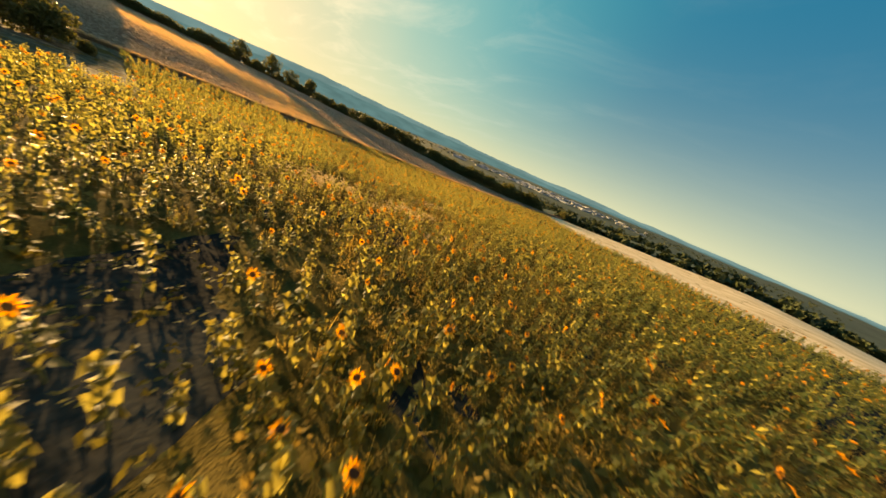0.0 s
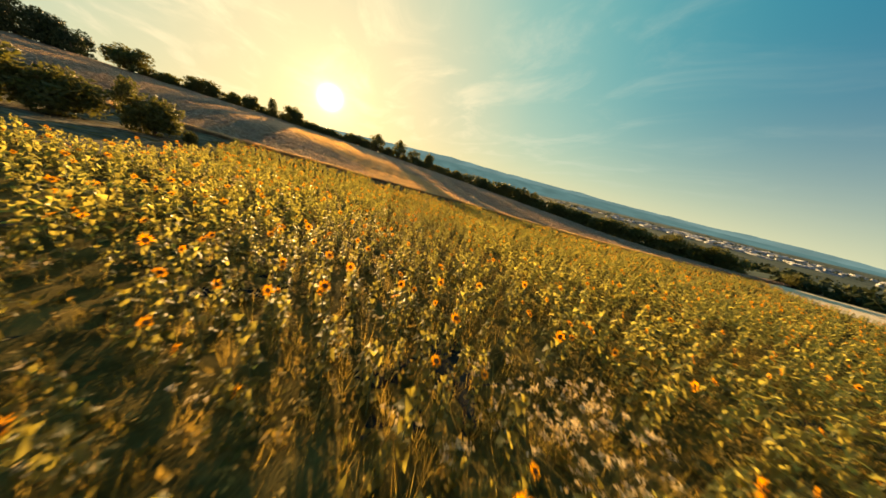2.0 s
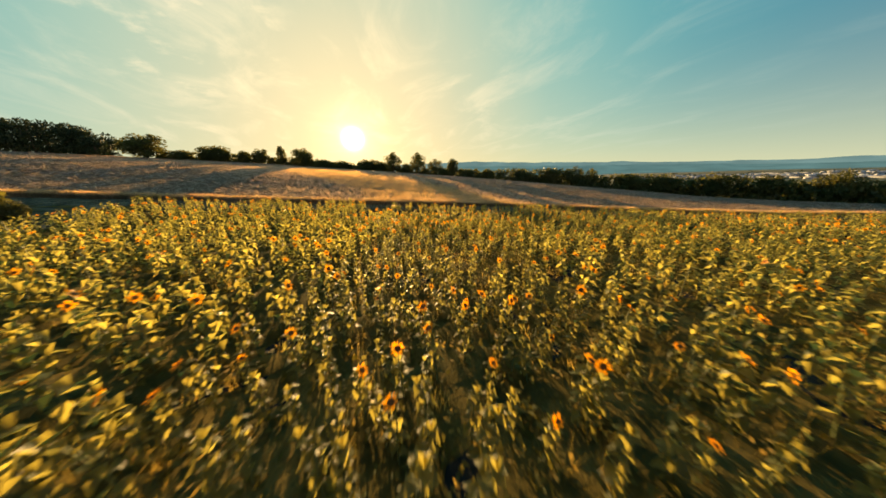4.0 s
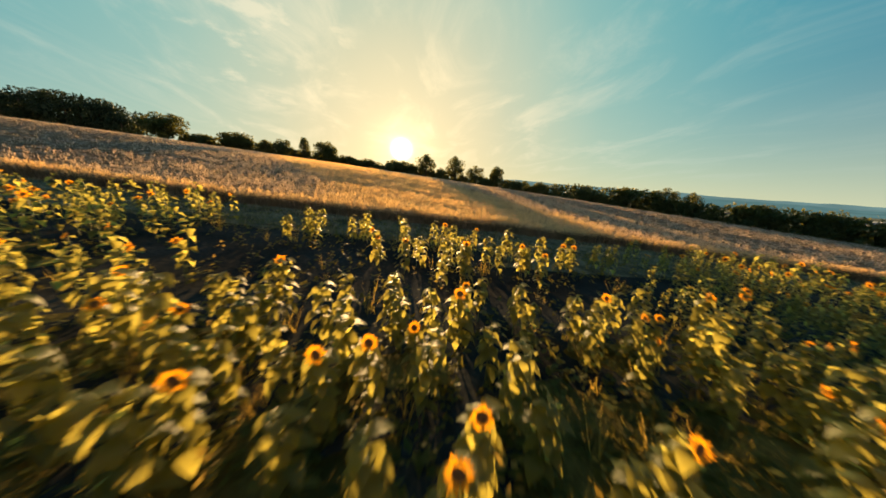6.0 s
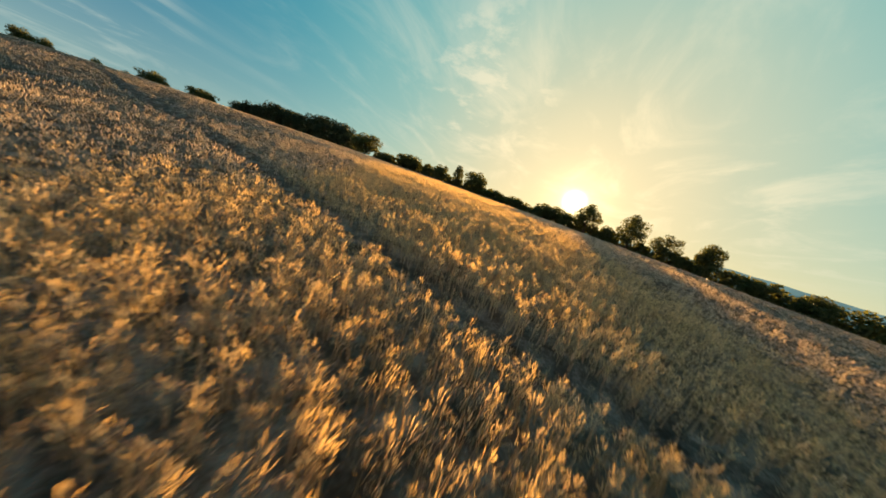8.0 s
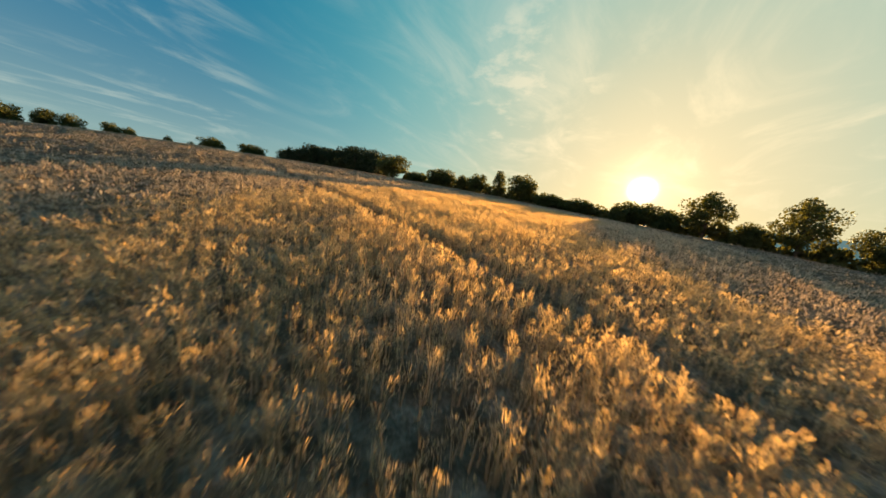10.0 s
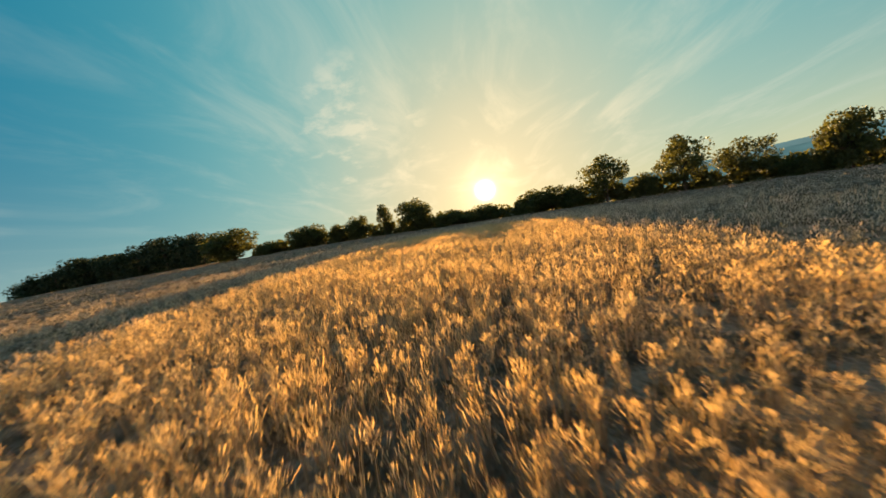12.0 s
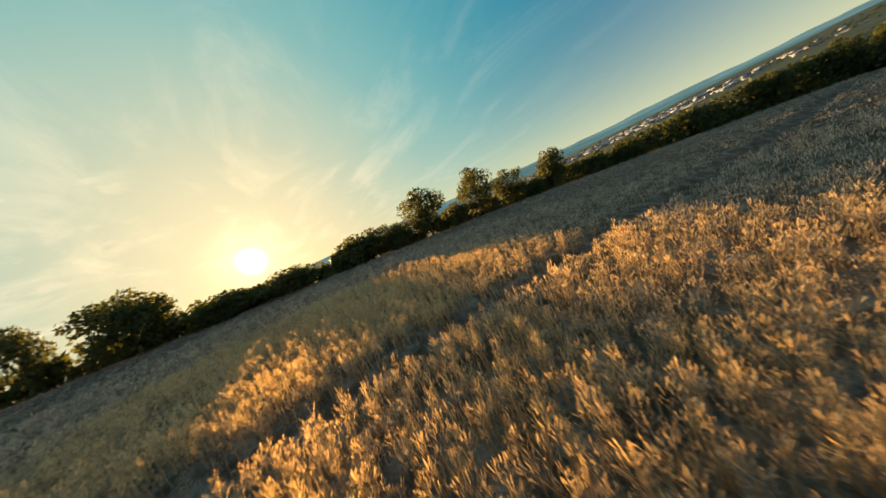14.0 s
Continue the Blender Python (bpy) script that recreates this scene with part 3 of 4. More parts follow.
def build_wheat_front():
    """The cut edge of the crop: whole stalks from the ground to the ear."""
    r = np.random.default_rng(36)
    groups = []
    n = 9500
    x = r.uniform(-40, 110, n)
    y = wheat_edge(x) + 0.9 * r.uniform(0, 1, n) ** 1.3 + 0.15 * np.sin(x * 0.9) - 0.1
    which = r.integers(0, 6, n)
    for k in range(6):
        sv, sf, ev, ef = wheat_tuft(r, 10, 0.10, 1.2, 10)
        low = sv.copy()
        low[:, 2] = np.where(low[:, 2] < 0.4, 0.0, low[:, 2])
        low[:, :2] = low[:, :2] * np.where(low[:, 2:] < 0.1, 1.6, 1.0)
        s = which == k
        m = int(s.sum())
        pos = np.stack([x[s], y[s], land(x[s], y[s]) - 0.02], -1)
        turn, scale, tilt = r.uniform(0, 6.3, m), 0.95 * r.uniform(0.66, 1.04, m), r.normal(0, 0.10, (m, 2)) + np.array([0, -0.08])
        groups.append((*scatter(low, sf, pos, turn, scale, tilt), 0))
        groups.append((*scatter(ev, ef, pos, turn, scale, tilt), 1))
    tagged(new("wheat", mesh_from("wheat", groups, [M_SHADED_STALK, M_EAR])), "cut edge of the ripe wheat along the grass strip", "wheat", kind="stuff")


def build_canopy():
    gx = np.concatenate([np.arange(-172, -30, 2.0), np.arange(-30, 62, 1.0), np.arange(62, 330, 2.2)])
    rows = 200
    fr = np.linspace(0, 1, rows) ** 1.1
    X = np.repeat(gx[None], rows, 0)
    lo, hi = wheat_edge(gx), hedge_y(gx) + 1.5
    ok = hi > lo + 2
    hi = np.maximum(hi, lo + 2)
    Y = lo + (hi - lo) * fr[:, None]
    r = np.random.default_rng(5)
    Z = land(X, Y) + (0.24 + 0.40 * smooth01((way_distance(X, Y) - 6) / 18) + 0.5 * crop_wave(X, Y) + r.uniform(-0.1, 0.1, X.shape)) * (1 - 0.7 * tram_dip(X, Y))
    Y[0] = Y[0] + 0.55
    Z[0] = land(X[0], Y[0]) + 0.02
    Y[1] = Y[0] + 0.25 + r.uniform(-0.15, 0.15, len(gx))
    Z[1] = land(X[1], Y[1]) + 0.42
    v = np.stack([X, Y, Z], -1).reshape(-1, 3)
    n = len(gx)
    i = (np.arange(rows - 1)[:, None] * n + np.arange(n - 1)[None])
    i = i[:, ok[:-1] & ok[1:]].ravel()
    f = np.stack([i, i + 1, i + 1 + n, i + n], -1)
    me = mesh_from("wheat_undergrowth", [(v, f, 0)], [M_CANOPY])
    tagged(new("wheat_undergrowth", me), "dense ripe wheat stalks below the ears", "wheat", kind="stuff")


def wheat_tuft(r, ears, ear, spread=1.0, stalks=3, slim=1.0):
    """A clump of wheat: stalks below a plume of bearded ears that stand packed on a tall dome; 1 unit is the crop's height. All faces are triangles."""
    sv, ev = [], []
    wide = 0.095 * spread
    for i in range(ears):
        a, b = 2.4 * i + r.uniform(-0.5, 0.5), r.uniform(0, 6.3)
        u = ((i + r.uniform(0, 1)) / ears) ** 0.8          # 0 at the top, 1 low on the dome
        rad = wide * math.sin(min(1.0, u * 1.15) * 1.57) * r.uniform(0.75, 1.1)
        p = np.array([rad * math.cos(a), rad * math.sin(a), 0.88 - 0.36 * u * u + r.uniform(-0.04, 0.04)])
        if i < stalks:
            ux, uy = math.cos(b) * 0.009, math.sin(b) * 0.009
            sv.append(np.array([(p[0] * 0.7 - ux, p[1] * 0.7 - uy, 0.2), (p[0] * 0.7 + ux, p[1] * 0.7 + uy, 0.2), p]))
        lean = 0.15 + 0.55 * u
        up = np.array([math.cos(a) * lean, math.sin(a) * lean, 1.0]) + r.normal(0, 0.22, 3)
        up /= np.linalg.norm(up)
        L, W = ear * r.uniform(0.75, 1.35), ear * r.uniform(0.10, 0.19) * slim
        side = np.array([-math.sin(a), math.cos(a), 0.0]) + 0.6 * np.array([math.cos(b), math.sin(b), 0.0])
        side = side - up * (side @ up)
        side *= W / (np.linalg.norm(side) + 1e-9)
        tip = p + up * L
        ev.append(np.array([p - side, p + side, tip]) if i % 3 == 0 else np.array([p - up * L * 0.2, tip + side, tip - side * 0.8 + up * L * 0.2]))
    return np.concatenate(sv), np.arange(3 * len(sv)).reshape(-1, 3), np.concatenate(ev), np.arange(3 * len(ev)).reshape(-1, 3)


PATH = np.array([(33.5, 68), (34.5, 80), (32.6, 91), (25, 105), (14.6, 119.5), (11.4, 131), (12.5, 148)], float)  # a line through the wheat field's middle


def way_distance(x, y):
    """Distance to the middle of the wheat field's flown-over stretch."""
    best = np.full(x.shape, 1e9)
    for a, b in zip(PATH[:-1], PATH[1:]):
        d = b - a
        u = np.clip(((x - a[0]) * d[0] + (y - a[1]) * d[1]) / (d @ d), 0, 1)
        best = np.minimum(best, np.hypot(x - a[0] - u * d[0], y - a[1] - u * d[1]))
    return best


def build_wheat(name, near, far, per_m2, ears, ear, seed, spread, height=0.95):
    r = np.random.default_rng(seed)
    x0, x1, y0, y1 = max(-172, -far + 8), min(330, far + 36), 70 if far < 30 else 44, min(214, 148 + far)
    n = int((x1 - x0) * (y1 - y0) * per_m2)
    x, y = r.uniform(x0, x1, n), r.uniform(y0, y1, n)
    d = way_distance(x, y) * r.uniform(0.88, 1.16, n)
    keep = (d >= near) & (d < far) & (y > wheat_edge(x) + 0.1) & (y < hedge_y(x) + 1.5)
    keep &= r.uniform(0, 1, n) > 0.88 * tram_dip(x, y)
    x, y = x[keep], y[keep]
    groups = []
    kinds = 6
    which = r.integers(0, kinds, len(x))
    for k in range(kinds):
        sv, sf, ev, ef = wheat_tuft(r, ears, ear, spread, 4 if near < 4 else 3 if near < 7 else 1, 0.56 if near < 4 else 0.68 if near < 7 else 0.75)
        s = which == k
        m = int(s.sum())
        scale = height * r.uniform(0.74, 1.14, m) * (1 + 1.5 * crop_wave(x[s], y[s])) * (1 - 0.58 * tram_dip(x[s], y[s]) + 0.13 * tram_ridge(x[s], y[s]))
        pos = np.stack([x[s], y[s], land(x[s], y[s]) - 0.02], -1)
        turn, tilt = r.uniform(0, 6.3, m), r.normal(0, 0.10, (m, 2)) + np.array([0.05, -0.04])
        groups.append((*scatter(sv, sf, pos, turn, scale, tilt), 0))
        groups.append((*scatter(ev, ef, pos, turn, scale, tilt), 1))
    # Bands from 11 m out take the ear copy with shade in its colour.
    me = mesh_from(name, groups, [M_STRAW, M_EAR if near < 11 else M_DIM_EAR])
    tagged(new(name, me), "ripe golden wheat with nodding bearded ears", "wheat", kind="stuff")


build_canopy()
build_wheat("wheat", 0, 4.2, 26, 26, 0.090, 31, 0.95)
build_wheat("wheat", 4.2, 11, 21, 14, 0.102, 35, 1.1)
build_wheat("wheat", 11, 26, 9.0, 8, 0.125, 32, 1.5)
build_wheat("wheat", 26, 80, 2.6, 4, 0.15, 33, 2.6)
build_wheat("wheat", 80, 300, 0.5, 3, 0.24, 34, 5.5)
build_wheat_front()


# ---------------------------------------------------------------- sunflowers
def leaf_shape(length, width, droop):
    u = np.array([0, 0.26, 0.52, 0.80, 1.0])
    w = np.array([0.0, 0.42, 0.46, 0.26, 0.0]) * width
    z = np.array([0.0, 0.07, 0.06, -0.06, -0.24]) * length * droop
    mid = np.stack([u * length, 0 * u, z], -1)
    left, right = mid.copy(), mid.copy()
    left[:, 1], right[:, 1] = w, -w
    left[:, 2] += 0.12 * w
    right[:, 2] += 0.12 * w
    v = np.concatenate([mid, left[1:4], right[1:4]])
    f = np.array([(0, 5, 1), (1, 5, 6), (1, 6, 2), (2, 6, 7), (2, 7, 3), (3, 7, 4), (0, 1, 8), (1, 9, 8), (1, 2, 9), (2, 10, 9), (2, 3, 10), (3, 4, 10)])
    return v, f


def ring(n, radius, z):
    a = np.arange(n) * 2 * math.pi / n
    return np.stack([radius * np.cos(a), radius * np.sin(a), np.full(n, z)], -1)


def head_meshes(n_petals, seed):
    """A flower head that looks up along z: disc, petals, green calyx."""
    r = np.random.default_rng(seed)
    a, b = ring(10, 0.054, 0.0), ring(10, 0.034, 0.014)
    dv = np.concatenate([a, b, [[0, 0, 0.010]]])
    df = np.array([(i, (i + 1) % 10, 10 + (i + 1) % 10) for i in range(10)] + [(i, 10 + (i + 1) % 10, 10 + i) for i in range(10)]
                  + [(10 + i, 10 + (i + 1) % 10, 20) for i in range(10)])
    pv, pf = [], []
    for i in range(n_petals):
        t = 2 * math.pi * i / n_petals + r.uniform(-0.08, 0.08)
        L, W, k = r.uniform(0.045, 0.08), r.uniform(0.012, 0.018), r.uniform(-0.03, 0.05)
        q = np.array([(0.050, -W * 0.5, -0.002), (0.050, W * 0.5, -0.002), (0.053 + L * 0.55, W, 0.006), (0.053 + L, 0, k), (0.053 + L * 0.55, -W, 0.006)])
        pv.append(spin(q, "z", t))
        pf.append(np.array([(0, 1, 2), (0, 2, 4), (4, 2, 3)]) + 5 * i)
    ca, cb = ring(9, 0.062, -0.010), ring(9, 0.018, -0.045)
    cv = np.concatenate([ca, cb])
    cf = np.array([(i, (i + 1) % 9, 9 + (i + 1) % 9) for i in range(9)] + [(i, 9 + (i + 1) % 9, 9 + i) for i in range(9)])
    return (dv, df), (np.concatenate(pv), np.concatenate(pf)), (cv, cf)


def plant_shape(r, leaves):
    """Stem points, leaf poses and head pose of one plant, 1.15 m high; the head faces -y."""
    h = 1.15
    bx, by = r.uniform(-0.06, 0.06), r.uniform(-0.10, 0.02)
    stem = [(0, 0, 0), (bx * 0.3, by * 0.2, h * 0.4), (bx * 0.8, by * 0.6, h * 0.8), (bx, by - 0.02, h * 0.96), (bx, by - 0.06, h)]
    ls = []
    for i in range(leaves):
        t = 0.24 + 0.74 * (i / max(1, leaves - 1)) ** 0.75
        z = h * t
        L = (0.25 - 0.08 * t) * r.uniform(0.8, 1.2)
        ls.append((np.array([bx * t * t, by * t * t, z]), 2.4 * i + r.uniform(-0.4, 0.4), L, r.uniform(-0.7, 0.4)))
    face = r.uniform(0.5, 1.35)  # angle of the head from straight up
    return stem, ls, (np.array([bx, by - 0.075, h + 0.005]), face, r.uniform(-0.5, 0.5))


def set_leaf(v, base, turn, up):
    return spin(spin(v, "y", -up), "z", turn) + base


def set_head(v, hp, size=0.9):
    base, face, turn = hp
    return spin(spin(v * size, "x", face), "z", turn) + base


def plant_arrays(r, leaves, detail, bloom=True, size=0.9):
    """One plant as arrays by material: leaf, stem, petal, disc."""
    stem, ls, hp = plant_shape(r, leaves)
    sv, sf = tube([stem[0], stem[2], stem[4]], [0.018, 0.014, 0.010], 3)
    lv, lf = [], []
    for base, turn, L, up in ls:
        L, w = L * 0.82, L * 0.37
        if detail:
            v = np.array([(0.03, 0, 0), (L * 0.42, w, 0.05), (L * 0.5, 0, 0.03), (L * 0.42, -w, 0.05), (L * 1.08, 0, -0.28 * L)])
            f = np.array([(0, 2, 1), (0, 3, 2), (1, 2, 4), (2, 3, 4)])
        else:
            L, w = L * 1.35, w * 1.35
            v, f = np.array([(0, 0, 0), (L * 0.42, w, 0.04), (L, 0, -0.08), (L * 0.42, -w, 0.04)]), np.array([(0, 1, 2), (0, 2, 3)])
        lv.append(set_leaf(v, base, turn, up))
        lf.append(f)
    if not bloom:
        for a in (0.3, 1.8, 3.4, 5.0):
            v, f = np.array([(0, 0, 0), (0.05, 0.045, 0.03), (0.11, 0, 0.0), (0.05, -0.045, 0.03)]), np.array([(0, 1, 2), (0, 2, 3)])
            lv.append(set_leaf(v, hp[0], a, 0.7))
            lf.append(f)
    leaf = merge(list(zip(lv, lf)))
    none = (np.zeros((0, 3)), np.zeros((0, 3), int))
    if not bloom:
        return leaf, (sv, sf), none, none
    n = 14 if detail else 7
    pv, pf = [], []
    for i in range(n):
        t = 2 * math.pi * i / n + r.uniform(-0.1, 0.1)
        L, W, k = r.uniform(0.045, 0.085), 0.018 if detail else 0.036, r.uniform(-0.03, 0.05)
        pv.append(spin(np.array([(0.03, -W * 0.6, 0), (0.03, W * 0.6, 0), (0.045 + L * 0.6, W, 0.006), (0.045 + L, -W * 0.3, k)]), "z", t))
        pf.append(np.array([(0, 1, 2), (0, 2, 3)]) + 4 * i)
    m = 8 if detail else 5
    dv, df = np.concatenate([ring(m, 0.050, 0.006), [[0, 0, 0.016]]]), np.array([(i, (i + 1) % m, m) for i in range(m)])
    return leaf, (sv, sf), (set_head(np.concatenate(pv), hp, size), np.concatenate(pf)), (set_head(dv, hp, size), df)


def row_positions(r, x0, x1, y0, y1, spacing, gap, keep):
    """Plants in drilled rows that run up the slope, with gaps."""
    xs = np.arange(x0, x1, gap)
    out = []
    for x in xs:
        n = int((y1 - y0) / spacing)
        y = y0 + (np.arange(n) + r.uniform(-0.45, 0.45, n)) * spacing
        xx = x + r.normal(0, 0.2, n)
        k = r.uniform(0, 1, n) < keep
        out.append(np.stack([xx[k], y[k]], -1))
    return np.concatenate(out)


def bare_soil(x, y):
    """The open patch of soil where the walk begins."""
    return np.clip(1.5 * np.exp(-(((x + 2.3) / 1.6) ** 2 + ((y - 1.4) / 2.2) ** 2)) + 1.4 * np.exp(-(((x + 1.3 - 0.55 * (y - 3.4)) / 0.8) ** 2 + ((y - 3.9) / 1.8) ** 2)), 0, 1)


def bare(x, y):
    """Where the crop failed: thin, weedy patches."""
    s = np.sin(x * 0.31 + 1.3) * np.sin(y * 0.27 + 0.4) + 0.5 * np.sin(x * 0.83 + y * 0.4)
    p = bare_soil(x, y) * 1.3
    for cx, cy, rx, ry in ((7.2, 14.6, 3.4, 2.6), (11.5, 9.8, 3.6, 2.0), (17.6, 13.6, 2.4, 1.8)):
        p = p + 1.3 * np.exp(-(((x - cx) / rx) ** 2 + ((y - cy) / ry) ** 2))
    return np.clip(0.28 * s + p, 0, 1)


NEAR_BOX = (22.2, 40.2, 52.3, 69.8)


def in_near(x, y):
    """Where the plants stand one by one: the thin end of the rows and the last rows before it."""
    end = (x > NEAR_BOX[0]) & (x < NEAR_BOX[1]) & (y > 63.4) & (y < NEAR_BOX[3])
    return end | ((x > 24.7) & (x < 36.2) & (y > 53.8) & (y <= 63.4))


def join_plants(name, pos, kinds, r, height, label):
    which = r.integers(0, len(kinds), len(pos))
    groups = []
    for k, arrays in enumerate(kinds):
        s = which == k
        m = int(s.sum())
        if not m:
            continue
        p = np.stack([pos[s, 0], pos[s, 1], land(pos[s, 0], pos[s, 1]) - 0.02], -1)
        turn, scale, tilt = r.normal(0, 0.7, m), height * r.uniform(0.66, 1.18, m), r.normal(0, 0.06, (m, 2))
        for mi, (v, f) in enumerate(arrays):
            if not len(v):
                continue
            groups.append((*scatter(v, f, p, turn, scale, tilt), mi))
    tagged(new(name, mesh_from(name, groups, [M_LEAF, M_STEM, M_PETAL, M_DISC])), label, "sunflowers", kind="stuff")


def hollow(x, y):
    """A dip with little crop and no dry grass in it."""
    return np.clip(1.6 * np.exp(-(((x - 6.5) / 1.9) ** 2 + ((y - 7.4) / 2.0) ** 2) ** 1.5), 0, 1)


# open heads round the dip
WEST_BLOOMS = np.array([(4.1, 11.4), (4.5, 10.1), (5.1, 9.7), (4.9, 9.0), (5.3, 9.1), (5.5, 10.9), (6.0, 8.8), (5.7, 8.0), (5.2, 7.8), (5.4, 7.2), (6.1, 7.1),
                        (6.0, 6.8), (5.9, 6.7), (6.4, 7.0), (6.6, 6.8), (7.0, 6.5), (8.4, 6.1), (8.0, 5.6), (8.3, 4.7), (9.3, 6.7), (9.0, 7.9), (8.7, 6.8)])
# plants that stand in the open soil where the walk begins
PATCH_PLANTS = np.array([(-2.0, -0.1), (-1.5, -0.4), (-1.0, 0.2), (-0.6, -0.7), (-2.5, -0.3), (-2.2, -1.1), (0.2, -1.4), (0.6, -1.7), (0.7, -0.1), (1.5, 0.2), (-1.6, 2.6)])


def build_sunflower_stuff():
    r = np.random.default_rng(41)
    detailed = [plant_arrays(r, 17, True, k % 4 == 0, 1.0) for k in range(8)]
    simple = [plant_arrays(r, 10, False, k % 4 == 0, 1.0) for k in range(8)]
    p = row_positions(r, -24, 158, -60, 72, 0.44, 0.80, 0.86)
    x, y = p[:, 0], p[:, 1]
    end = wheat_edge(x) - 4.6 + 0.8 * np.sin(x * 0.7)
    keep = (y < end) & ~in_near(x, y) & (r.uniform(0, 1, len(x)) > np.maximum(0.92 * bare(x, y), 0.75 * hollow(x, y))) & (y > -0.5 * x - 16) & (x < field_east(y))
    keep &= ~crop_corner(x, y)
    p = np.concatenate([p[keep], PATCH_PLANTS])
    x, y = p[:, 0], p[:, 1]
    track = np.interp(x, [-2, 7, 13.5, 18.2, 25, 31], [-3, 3.4, 11.5, 21.3, 44.5, 62])
    near = (x > -8) & (x < 46) & (y > -5) & (abs(y - track) < 14)
    join_plants("sunflower_field", WEST_BLOOMS, [k for k in detailed if len(k[2][0])], r, 1.0, "open orange sunflower heads round a weedy dip")
    join_plants("sunflower_field", p[near], detailed, r, 1.0, "flowering sunflowers in drilled rows, leaves backlit by the low sun")
    q = p[~near]
    away = np.hypot(q[:, 0] - 18, q[:, 1] - 25)
    q = q[r.uniform(0, 1, len(q)) < np.clip(1.5 - away / 60, 0.45, 1)]
    q = q[r.uniform(0, 1, len(q)) < 0.8]
    deep = q[:, 0] > 46 + 6 * np.sin(q[:, 1] * 0.2)
    full = [plant_arrays(r, 9, False, k % 4 == 0, 1.1) for k in range(8)]
    join_plants("sunflower_field", q[deep], full, r, 1.04, "far corner of the sunflower field, dense yellow-green plants with scattered blooms")
    join_plants("sunflower_field", q[~deep], simple, r, 1.04, "wide field of yellow sunflowers sloping towards the valley")


build_sunflower_stuff()


def build_undergrowth():
    """Grass, bindweed and fallen leaves that close the ground between the rows."""
    r = np.random.default_rng(46)
    for x0, x1, y0, y1, step, high in ((-24, 62, -12, 71, 0.55, 0.28), (62, 158, -40, 72, 1.5, 0.55)):
        gx, gy = np.arange(x0, x1 + 0.01, step), np.arange(y0, y1 + 0.01, step)
        X, Y = np.meshgrid(gx, gy)
        X, Y = X + r.uniform(-0.2, 0.2, X.shape) * step, Y + r.uniform(-0.2, 0.2, X.shape) * step
        edge = smooth01((wheat_edge(X) - 6.5 - Y) / 5) * smooth01((Y + 0.5 * X + 18) / 4) * smooth01((field_east(Y) - 1 - X) / 3)
        patch = 1 - np.maximum(smooth01(bare_soil(X, Y) * 1.3), 0.9 * hollow(X, Y))
        edge = np.where(crop_corner(X - 0.6, Y + 0.6), 0.35, edge)
        edge = edge * (1 - 0.85 * smooth01((X - 20) / 4) * smooth01((44 - X) / 4) * smooth01((Y - 54 - 4 * r.uniform(0, 1, X.shape)) / 6))
        H = (high * (0.55 + 0.9 * r.uniform(0, 1, X.shape) ** 2) + 0.10 * np.sin(X * 0.9) * np.sin(Y * 0.7)) * np.clip(edge + 0.5 * (r.uniform(0, 1, X.shape) - 0.5) * (edge < 0.98), 0, 1) * patch - 0.12
        v = np.stack([X, Y, land(X, Y) + H], -1).reshape(-1, 3)
        ny, nx = X.shape
        i = (np.arange(ny - 1)[:, None] * nx + np.arange(nx - 1)[None]).ravel()
        f = np.stack([i, i + 1, i + 1 + nx, i + nx], -1)
        keep = (H.reshape(-1)[f] > -0.08).any(1)
        tagged(new("undergrowth", mesh_from("undergrowth", [(v, f[keep], 0)], [M_UNDER])), "tangled golden-green undergrowth below the sunflowers", "weeds", kind="stuff")


build_undergrowth()


def blades(r, n, h, w, lean):
    vs, fs = [], []
    for i in range(n):
        a, b = r.uniform(0, 6.3), r.uniform(0, 6.3)
        x, y = r.uniform(-0.08, 0.08, 2)
        l, hh = r.uniform(0.2, 1) * lean, h * r.uniform(0.6, 1.1)
        vs.append(np.array([(x - math.cos(b) * w, y - math.sin(b) * w, 0), (x + math.cos(b) * w, y + math.sin(b) * w, 0),
                            (x + math.cos(a) * l, y + math.sin(a) * l, hh)]))
        fs.append(np.array([[0, 1, 2]]) + 3 * i)
    return np.concatenate(vs), np.concatenate(fs)


def scatter_tufts(name, x, y, kinds, materials, r, size, label, category):
    groups = []
    which = r.integers(0, len(kinds), len(x))
    for k, (v, f, mi) in enumerate(kinds):
        s = which == k
        m = int(s.sum())
        if m:
            pos = np.stack([x[s], y[s], land(x[s], y[s]) - 0.01], -1)
            groups.append((*scatter(v, f, pos, r.uniform(0, 6.3, m), size * r.uniform(0.6, 1.3, m)), mi))
    tagged(new(name, mesh_from(name, groups, materials)), label, category, kind="stuff")


def leafy(r, n, h, size):
    """A low weed: small broad leaves at several heights."""
    vs, fs = [], []
    for i in range(n):
        a, b, q = r.uniform(0, 6.3), r.uniform(0, 6.3), r.uniform(0.02, 0.16)
        c = np.array([q * math.cos(a), q * math.sin(a), h * r.uniform(0.25, 1.0)])
        d = np.array([math.cos(b), math.sin(b), r.uniform(-0.5, 0.7)]) * size * r.uniform(0.7, 1.3)
        e = np.array([-math.sin(b), math.cos(b), r.uniform(-0.4, 0.4)]) * size * 0.42
        vs.append(np.array([c - d * 0.5, c + e, c + d, c - e]))
        fs.append(np.array([[0, 1, 2], [0, 2, 3]]) + 4 * i)
    return np.concatenate(vs), np.concatenate(fs)


